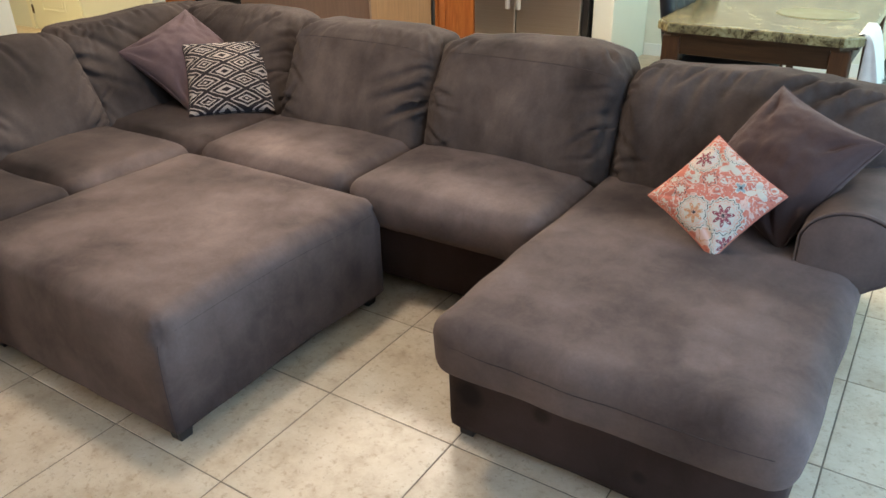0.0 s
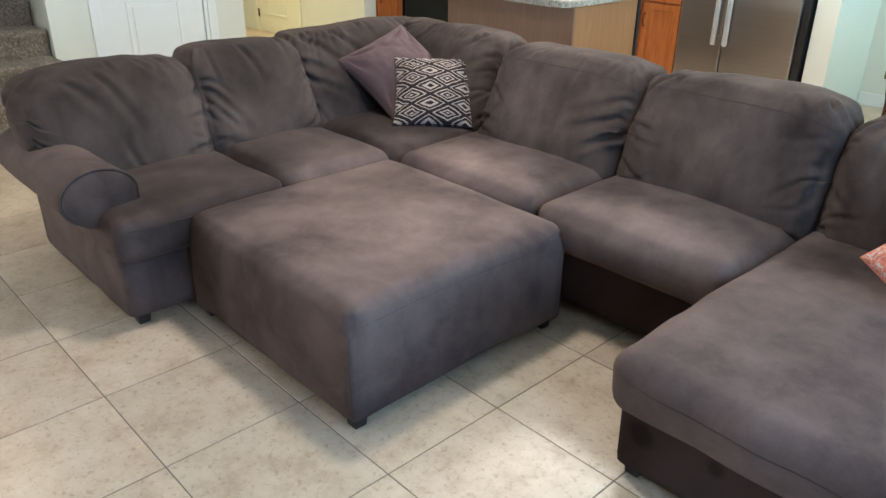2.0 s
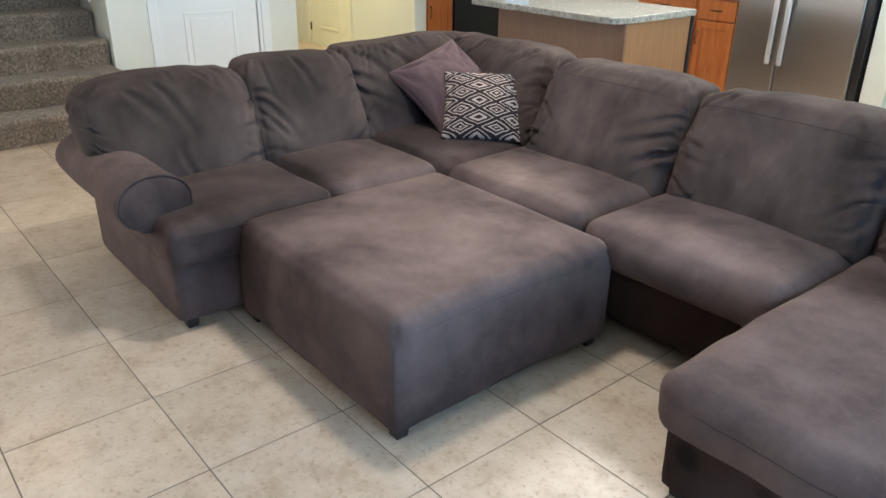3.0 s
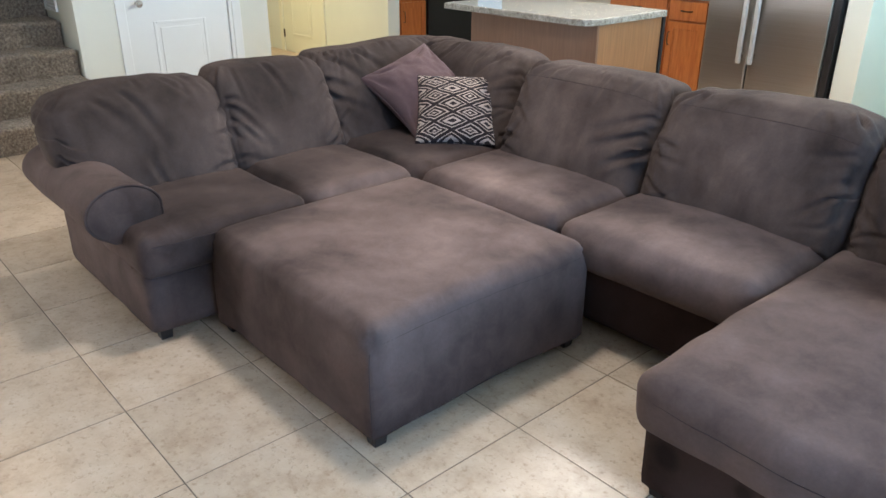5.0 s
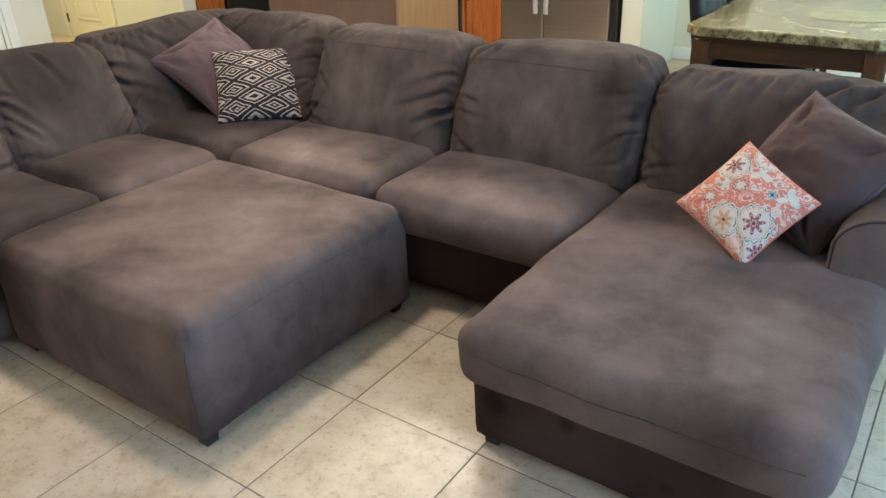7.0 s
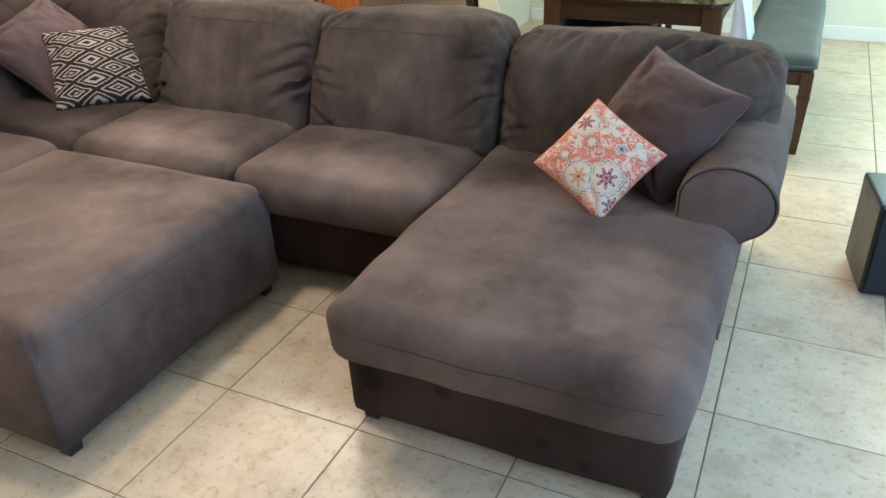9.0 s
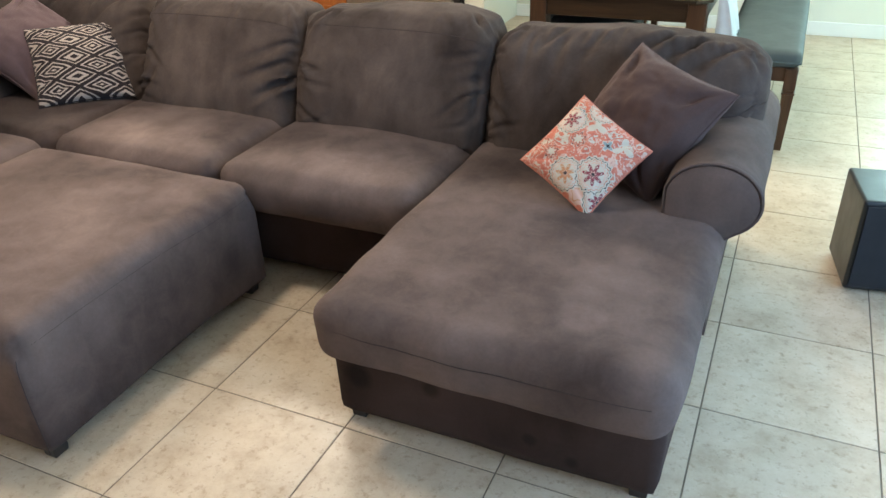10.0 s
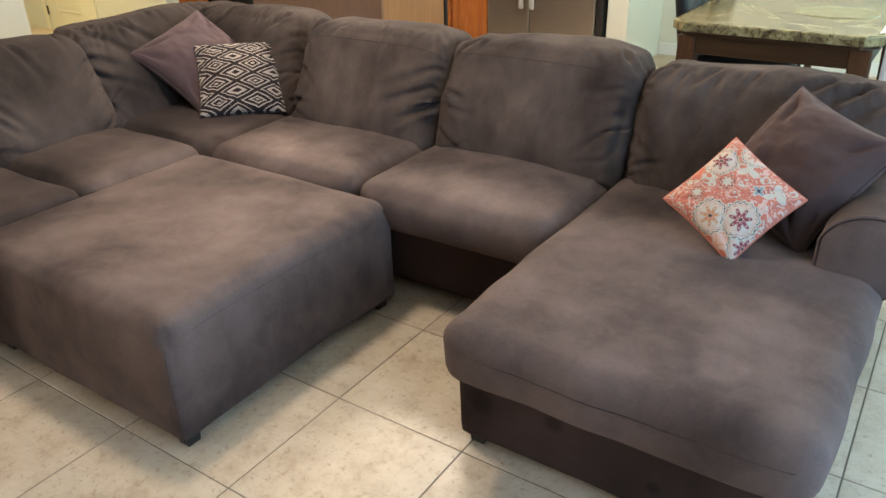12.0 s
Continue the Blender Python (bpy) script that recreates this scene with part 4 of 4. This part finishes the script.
def clipped_slab(x0, x1, y0, y1, z0, z1, cut, bevel):
    bm = bmesh.new()
    pts = [(x0 + cut, y0), (x1 - cut, y0), (x1, y0 + cut), (x1, y1 - cut), (x1 - cut, y1), (x0 + cut, y1), (x0, y1 - cut), (x0, y0 + cut)]
    low = [bm.verts.new((x, y, z0)) for x, y in pts]
    high = [bm.verts.new((x, y, z1)) for x, y in pts]
    bm.faces.new(low[::-1])
    top = bm.faces.new(high)
    for k in range(8):
        bm.faces.new((low[k], low[(k + 1) % 8], high[(k + 1) % 8], high[k]))
    bmesh.ops.bevel(bm, geom=list(top.edges), offset=bevel, segments=3, affect="EDGES", profile=0.5)
    return bm


part("tabletop", clipped_slab(TX0, TX1, TY0, TY1, TZ - 0.045, TZ, 0.075, 0.010), STONETOP, dining, "marbled beige and brown stone top")
part("top_frame", clipped_slab(TX0 + 0.02, TX1 - 0.02, TY0 + 0.02, TY1 - 0.02, TZ - 0.065, TZ - 0.047, 0.07, 0.003), TABLEWOOD, dining)
for ax0, ax1, ay0, ay1 in ((TX0 + 0.13, TX1 - 0.13, TY0 + 0.05, TY0 + 0.075), (TX0 + 0.13, TX1 - 0.13, TY1 - 0.075, TY1 - 0.05), (TX0 + 0.05, TX0 + 0.075, TY0 + 0.13, TY1 - 0.13), (TX1 - 0.075, TX1 - 0.05, TY0 + 0.13, TY1 - 0.13)):
    part("apron", box(ax0, ax1, ay0, ay1, 0.600, TZ - 0.066, 0.003), TABLEWOOD, dining)
for lx in (TX0 + 0.085, TX1 - 0.085):
    for ly in (TY0 + 0.085, TY1 - 0.085):
        bm = box(lx - 0.045, lx + 0.045, ly - 0.045, ly + 0.045, 0.50, TZ - 0.066, 0.006)
        for z0, z1, r in ((0.485, 0.50, 0.050), (0.465, 0.485, 0.040), (0.450, 0.465, 0.050)):
            box(lx - r, lx + r, ly - r, ly + r, z0, z1, 0.004, bm=bm)
        leg = bmesh.ops.create_cube(bm, size=1)["verts"]
        for v in leg:
            s = 0.044 if v.co.z > 0 else 0.030
            v.co = Vector((lx + s * (1 if v.co.x > 0 else -1), ly + s * (1 if v.co.y > 0 else -1), 0.45 if v.co.z > 0 else 0.0))
        part("leg", bm, LEGWOOD, dining)

mat = bmesh.new()
bmesh.ops.create_cone(mat, cap_ends=True, segments=48, radius1=0.20, radius2=0.197, depth=0.005, matrix=Matrix.Translation((2.62, 4.40, TZ + 0.0026)) @ Matrix.Diagonal((1.0, 0.78, 1.0, 1.0)))
tagged(part("placemat", mat, MATGREEN, at=(2.62, 4.40, TZ)), "oval olive placemat on the stone tabletop", "placemat")

# the cloth that hangs over the table's long side, its near end folded round towards the table
CN, CM = 22, 18


def cloth_point(i, j, out=0.0):
    f = j / CM
    hang = max(0.0, f - 0.15) / 0.85
    z = TZ + 0.005 if f < 0.15 else TZ - 0.004 - 0.36 * hang
    flare = 0.012 + 0.10 * hang ** 0.7
    if i <= 7:
        x, y = TX1 + 0.008 + flare * i / 7, 3.915 - 0.012 * math.sin(i * 0.9) * hang
    else:
        x, y = TX1 + 0.008 + flare * (1 - 0.25 * math.sin((i - 7) * 0.9) ** 2 * hang), 3.915 + 0.33 * (i - 7) / (CN - 7)
    if f < 0.15:
        x = TX1 - 0.05 * (0.15 - f) / 0.15 + (0.02 * min(i, 7) / 7)
        y += 0.012
    return Vector((x + out * 0.7, y - out * 0.7, z + out * 0.6))


cl_v = [cloth_point(i, j) for i in range(CN + 1) for j in range(CM + 1)]
cl_v += [cloth_point(i, j, -0.004) for i in range(CN + 1) for j in range(CM + 1)]
row, sheet = CM + 1, (CN + 1) * (CM + 1)
cl_f = []
for i in range(CN):
    for j in range(CM):
        q = (i * row + j, (i + 1) * row + j, (i + 1) * row + j + 1, i * row + j + 1)
        cl_f += [q[::-1], tuple(sheet + k for k in q)]
cloth = tagged(link_mesh("table_cloth", cl_v, cl_f, LINEN, at=(TX1, 4.0, TZ)), "white linen cloth with dark stripes hanging over the table edge", "cloth")
for j in (13.2, 14.3, 15.4):
    sv = []
    for i in range(CN + 1):
        sv += [cloth_point(i, j, 0.003), cloth_point(i, j + 0.35, 0.003)]
    link_mesh("stripe", sv, [(2 * i, 2 * i + 2, 2 * i + 3, 2 * i + 1) for i in range(CN)], BLACK, cloth, "dark woven stripe")


def dining_chair(x, y):
    """A black leather chair that faces +x, its back at x."""
    ch = thing("dining_chair", (x + 0.25, y, 0), "black leather dining chair with tufted back, pushed under the table", "chair", "chairs at the dining table")
    v, f = soft_box(x + 0.02, x + 0.52, y - 0.23, y + 0.23, 0.39, 0.48, 0.035, 0.03, (0, 0, 0.012))
    link_mesh("seat", v, f, LEATHER, ch)

    def tuft(p, u):
        for bz in (0.62, 0.78, 0.92):
            for by in (-0.12, 0.0, 0.12):
                d = math.hypot(p.y - y - by, p.z - bz)
                if u.x > 0:
                    p.x -= 0.016 * math.exp(-(d / 0.022) ** 2)
        p.x -= 0.16 * max(0, p.z - 0.45)
        return p
    v, f = soft_box(x - 0.02, x + 0.05, y - 0.23, y + 0.23, 0.42, 1.02, 0.03, 0.022, (0.012, 0, 0), tuft)
    back = link_mesh("backrest", v, f, LEATHER, ch)
    for bz in (0.62, 0.78, 0.92):
        for by in (-0.12, 0.0, 0.12):
            bm = bmesh.new()
            bmesh.ops.create_uvsphere(bm, u_segments=8, v_segments=6, radius=0.009, matrix=Matrix.Translation((x + 0.038 - 0.16 * (bz - 0.45), y + by, bz)))
            part("button", bm, LEATHER, back, smooth=True)
    for lx in (x + 0.03, x + 0.48):
        for ly in (y - 0.20, y + 0.20):
            bm = box(lx - 0.022, lx + 0.022, ly - 0.022, ly + 0.022, 0.0, 0.40, 0.004)
            for v in bm.verts:
                if v.co.z < 0.2:
                    v.co.x, v.co.y = lx + (v.co.x - lx) * 0.7, ly + (v.co.y - ly) * 0.7
            part("leg", bm, LEGWOOD, ch)
    return ch


first_chair = dining_chair(1.93, 4.40)
copy_thing(first_chair, Matrix.Translation((2.18, 5.02, 0)))

bench = thing("dining_bench", (3.14, 4.6, 0), "dining bench with grey-green upholstered seat and cherry wood legs", "bench")
v, f = soft_box(2.950, 3.315, 3.91, 5.35, 0.415, 0.495, 0.030, 0.03, (0, 0, 0.010), lambda p, u: p + Vector((0, 0, 0.004 * noise.noise(p * 6))))
bseat = link_mesh("seat", v, f, BENCHCLOTH, bench)
ring = [(2.950, 3.91), (3.315, 3.91), (3.315, 5.35), (2.950, 5.35)]
v, f = tube([(x, y, 0.440) for x, y in ring], 0.005, 6, True)
link_mesh("piping", v, f, BENCHCLOTH, bseat)
for ax0, ax1, ay0, ay1 in ((3.005, 3.275, 3.930, 3.950), (3.005, 3.275, 5.305, 5.325), (2.98, 3.0, 3.93, 5.29), (3.28, 3.30, 3.93, 5.29)):
    part("apron", box(ax0, ax1, ay0, ay1, 0.345, 0.412, 0.003), LEGWOOD, bench)
for lx in (2.997, 3.283):
    for ly in (3.938, 5.318):
        bm = box(lx - 0.028, lx + 0.028, ly - 0.028, ly + 0.028, 0.31, 0.413, 0.004)
        box(lx - 0.031, lx + 0.031, ly - 0.031, ly + 0.031, 0.285, 0.296, 0.003, bm=bm)
        box(lx - 0.024, lx + 0.024, ly - 0.024, ly + 0.024, 0.296, 0.311, bm=bm)
        made = bmesh.ops.create_cube(bm, size=1)["verts"]
        for v in made:
            s = 0.027 if v.co.z > 0 else 0.017
            v.co = Vector((lx + s * (1 if v.co.x > 0 else -1), ly + s * (1 if v.co.y > 0 else -1), 0.286 if v.co.z > 0 else 0.0))
        part("leg", bm, LEGWOOD, bench)

# the loudspeaker box on the floor
sub = thing("subwoofer", (3.57, 2.63, 0), "black box subwoofer standing on the tile floor", "speaker")
part("body", box(3.570, 3.890, 2.638, 2.930, 0.012, 0.352, 0.010, 3), BLACK, sub)
part("front_grille", box(3.582, 3.878, 2.628, 2.637, 0.03, 0.338, 0.003), plain("grille_cloth", (0.010, 0.010, 0.012), 0.9), sub)
for fx in (3.61, 3.85):
    for fy in (2.68, 2.89):
        part("foot", rod((fx, fy, 0), (fx, fy, 0.012), 0.018), BLACK, sub)
sub.rotation_euler.z = radians(9)

# ---- the kitchen ----
fridge = thing("refrigerator", (0.36, 5.95, 0), "stainless steel side-by-side refrigerator with black sides", "refrigerator")
part("body", box(-0.135, 0.875, 5.62, 6.34, 0.02, 1.76, 0.006), BLACK, fridge)
for dx0, dx1 in ((-0.135, 0.250), (0.258, 0.815)):
    d = part("door", box(dx0, dx1, 5.545, 5.612, 0.10, 1.75, 0.014, 3), STEEL, fridge)
    hx = 0.205 if dx0 < 0 else 0.300
    bar = part("handle", box(hx - 0.020, hx + 0.020, 5.485, 5.512, 0.44, 1.45, 0.012, 3), HANDLE, d, "long metal bar handle")
    for hz in (0.50, 1.41):
        part("bracket", box(hx - 0.012, hx + 0.012, 5.510, 5.546, hz - 0.02, hz + 0.02, 0.003), CHROME, bar)
part("door_edge", box(0.818, 0.874, 5.560, 5.618, 0.10, 1.75, 0.006), BLACK, fridge)
part("kick_plate", box(-0.11, 0.87, 5.60, 5.62, 0.02, 0.09), BLACK, fridge)


def base_cabinet(x0, x1, y0, y1, face, label):
    """A honey wood base unit with a drawer over a shaker door; face '-y' or '+x'."""
    cab = thing("base_cabinet", ((x0 + x1) / 2, (y0 + y1) / 2, 0), label, "cabinet", "kitchen base cabinets")
    part("body", box(x0, x1, y0, y1, 0.10, 0.865), ORANGE, cab)
    part("toe_kick", box(x0 + (0.0 if face == "-y" else 0.02), x1 - (0.0 if face == "-y" else 0.06), y0 + (0.06 if face == "-y" else 0.0), y1, 0.0, 0.10), BLACK, cab)

    def front(a0, a1, d0, d1, z0, z1, b=0.003):
        return box(a0, a1, y0 - d1, y0 - d0, z0, z1, b) if face == "-y" else box(x1 + d0, x1 + d1, a0, a1, z0, z1, b)
    a0, a1 = (x0, x1) if face == "-y" else (y0, y1)
    a0, a1 = a0 + 0.012, a1 - 0.012
    part("drawer_front", front(a0, a1, 0.001, 0.02, 0.70, 0.85), ORANGE, cab)
    door = part("door", front(a0, a1, 0.001, 0.012, 0.115, 0.685), ORANGE, cab)
    for l, h, q0, q1 in ((a0, a0 + 0.055, 0.115, 0.685), (a1 - 0.055, a1, 0.115, 0.685), (a0 + 0.055, a1 - 0.055, 0.63, 0.685), (a0 + 0.055, a1 - 0.055, 0.115, 0.17)):
        part("rail", front(l, h, 0.0125, 0.022, q0, q1, 0.002), ORANGE, door)
    m = (a0 + a1) / 2
    for pts in (((m - 0.045, 0.775), (m + 0.045, 0.775)), ((a0 + 0.028, 0.50), (a0 + 0.028, 0.60))):
        (pa, pz), (qa, qz) = pts
        out = [(pa, 0.022, pz), (pa, 0.045, pz), ((pa + qa) / 2, 0.052, (pz + qz) / 2), (qa, 0.045, qz), (qa, 0.022, qz)]
        world_pts = [(a, y0 - d, z) for a, d, z in out] if face == "-y" else [(x1 + d, a, z) for a, d, z in out]
        v, f = tube(world_pts, 0.005)
        link_mesh("handle", v, f, DARKMETAL, cab, "curved dark metal pull")
    return cab


base_cabinet(-0.50, -0.135, 5.58, 6.30, "-y", "honey-coloured wooden base cabinet with drawer beside the refrigerator")
base_cabinet(-1.10, -0.505, 5.58, 6.30, "-y", "honey-coloured wooden base cabinet against the kitchen wall")
base_cabinet(-3.55, -2.97, 4.69, 5.03, "+x", "honey-coloured wooden base cabinet beside the oven")
tagged(part("countertop", box(-1.12, -0.132, 5.545, 6.365, 0.868, 0.905, 0.006), GRANITE), "speckled grey granite kitchen countertop", "countertop")
tagged(part("countertop", box(-3.59, -2.93, 4.685, 5.032, 0.868, 0.905, 0.006), GRANITE), "speckled grey granite kitchen countertop beside the oven", "countertop")

oven = thing("oven", (-3.25, 5.42, 0), "black glass-fronted range oven", "oven")
part("body", box(-3.55, -2.98, 5.04, 5.80, 0.02, 0.90, 0.004), BLACK, oven)
odoor = part("door", box(-2.979, -2.945, 5.05, 5.79, 0.22, 0.80, 0.006), GLOSS, oven)
v, f = tube([(-2.945, 5.10, 0.74), (-2.905, 5.11, 0.74), (-2.905, 5.73, 0.74), (-2.945, 5.74, 0.74)], 0.010)
link_mesh("handle", v, f, CHROME, odoor)
part("drawer", box(-2.979, -2.95, 5.05, 5.79, 0.05, 0.21, 0.005), BLACK, oven)
part("control_panel", box(-2.979, -2.95, 5.05, 5.79, 0.81, 0.895, 0.005), GLOSS, oven)

island = thing("kitchen_island", (-0.42, 4.15, 0), "kitchen island with plain brown wood panels and granite top", "kitchen island")
part("body", box(-0.985, 0.140, 3.795, 4.50, 0.0, 0.865, 0.003), ISLAND, island)
part("side_panel", box(0.141, 0.162, 3.80, 4.47, 0.0, 0.864, 0.002), ISLAND_B, island, "lighter honey wood end panel")
part("corner_post", box(0.120, 0.168, 3.775, 3.797, 0.0, 0.864, 0.003), ISLAND, island)
part("end_trim", box(0.141, 0.175, 4.472, 4.50, 0.0, 0.864, 0.003), BLACK, island)
itop = bmesh.new()
pts = [(-1.14, 3.67), (0.06, 3.67), (0.12, 3.685), (0.16, 3.725), (0.176, 3.80), (0.176, 4.505), (-1.14, 4.505)]
low = [itop.verts.new((x, y, 0.868)) for x, y in pts]
high = [itop.verts.new((x, y, 0.908)) for x, y in pts]
itop.faces.new(low[::-1])
face = itop.faces.new(high)
for k in range(len(pts)):
    itop.faces.new((low[k], low[(k + 1) % len(pts)], high[(k + 1) % len(pts)], high[k]))
bmesh.ops.bevel(itop, geom=list(face.edges), offset=0.008, segments=2, affect="EDGES", profile=0.5)
tagged(part("countertop", itop, GRANITE, at=(-0.4, 4.15, 0.87)), "speckled pale granite island countertop with rounded corner", "countertop")

# ceiling lights: recessed ones, the kitchen's box and the dining place's bowl
for lx, ly in ((1.1, 1.6),):
    cl = thing("ceiling_light", (lx, ly, TOP), "round white recessed ceiling light, lit", "ceiling light", "recessed ceiling lights")
    ringbm = bmesh.new()
    bmesh.ops.create_cone(ringbm, cap_ends=True, segments=32, radius1=0.095, radius2=0.105, depth=0.012, matrix=Matrix.Translation((lx, ly, TOP - 0.007)))
    part("rim", ringbm, TRIM, cl)
    lens = bmesh.new()
    bmesh.ops.create_cone(lens, cap_ends=True, segments=32, radius1=0.072, radius2=0.072, depth=0.004, matrix=Matrix.Translation((lx, ly, TOP - 0.0155)))
    part("lens", lens, BULB, cl)
for name, label, x0, x1, y0, y1, z0 in (("kitchen_light", "white box ceiling light over the kitchen, lit", -0.48, 0.88, 4.36, 4.74, 2.57), ("dining_light", "white square ceiling light over the dining table, lit", 2.02, 2.88, 4.17, 4.83, 2.47)):
    cl = thing(name, ((x0 + x1) / 2, (y0 + y1) / 2, TOP), label, "ceiling light")
    part("housing", box(x0, x1, y0, y1, z0 + 0.02, TOP - 0.001, 0.006), TRIM, cl)
    part("lens", box(x0 + 0.03, x1 - 0.03, y0 + 0.03, y1 - 0.03, z0, z0 + 0.019, 0.004), BULB, cl)

# ---- the floor's tiles ----


def tile_mesh(w, d):
    bm = box(-w / 2, w / 2, -d / 2, d / 2, -0.008, 0.0, 0.0007, 1)
    me = bpy.data.meshes.new("tile")
    bm.to_mesh(me)
    bm.free()
    me.materials.append(TILE)
    return me


shared = tile_mesh(T - 0.0046, T - 0.0046)
rest = bmesh.new()
for i in range(-17, 14):
    for j in range(-13, 14):
        x, y = (i + 0.5) * T, (j + 0.5) * T
        if y + T / 2 > NORTH + 0.1 or x + T / 2 > EAST + 0.1:
            continue
        if -6 <= i <= 11 and -2 <= j <= 13:
            ob = new("tile", shared)
            ob.location = (x, y, random.uniform(-0.0004, 0.0004))
            ob.rotation_euler = (random.uniform(-0.0008, 0.0008), random.uniform(-0.0008, 0.0008), random.choice((0, 1, 2, 3)) * 1.5708)
            ob.parent = floor
        else:
            box(x - T / 2 + 0.00225, x + T / 2 - 0.00225, y - T / 2 + 0.00225, y + T / 2 - 0.00225, -0.008, 0.0, bm=rest)
tagged(part("far_tiles", rest, TILE, floor), kind="stuff")
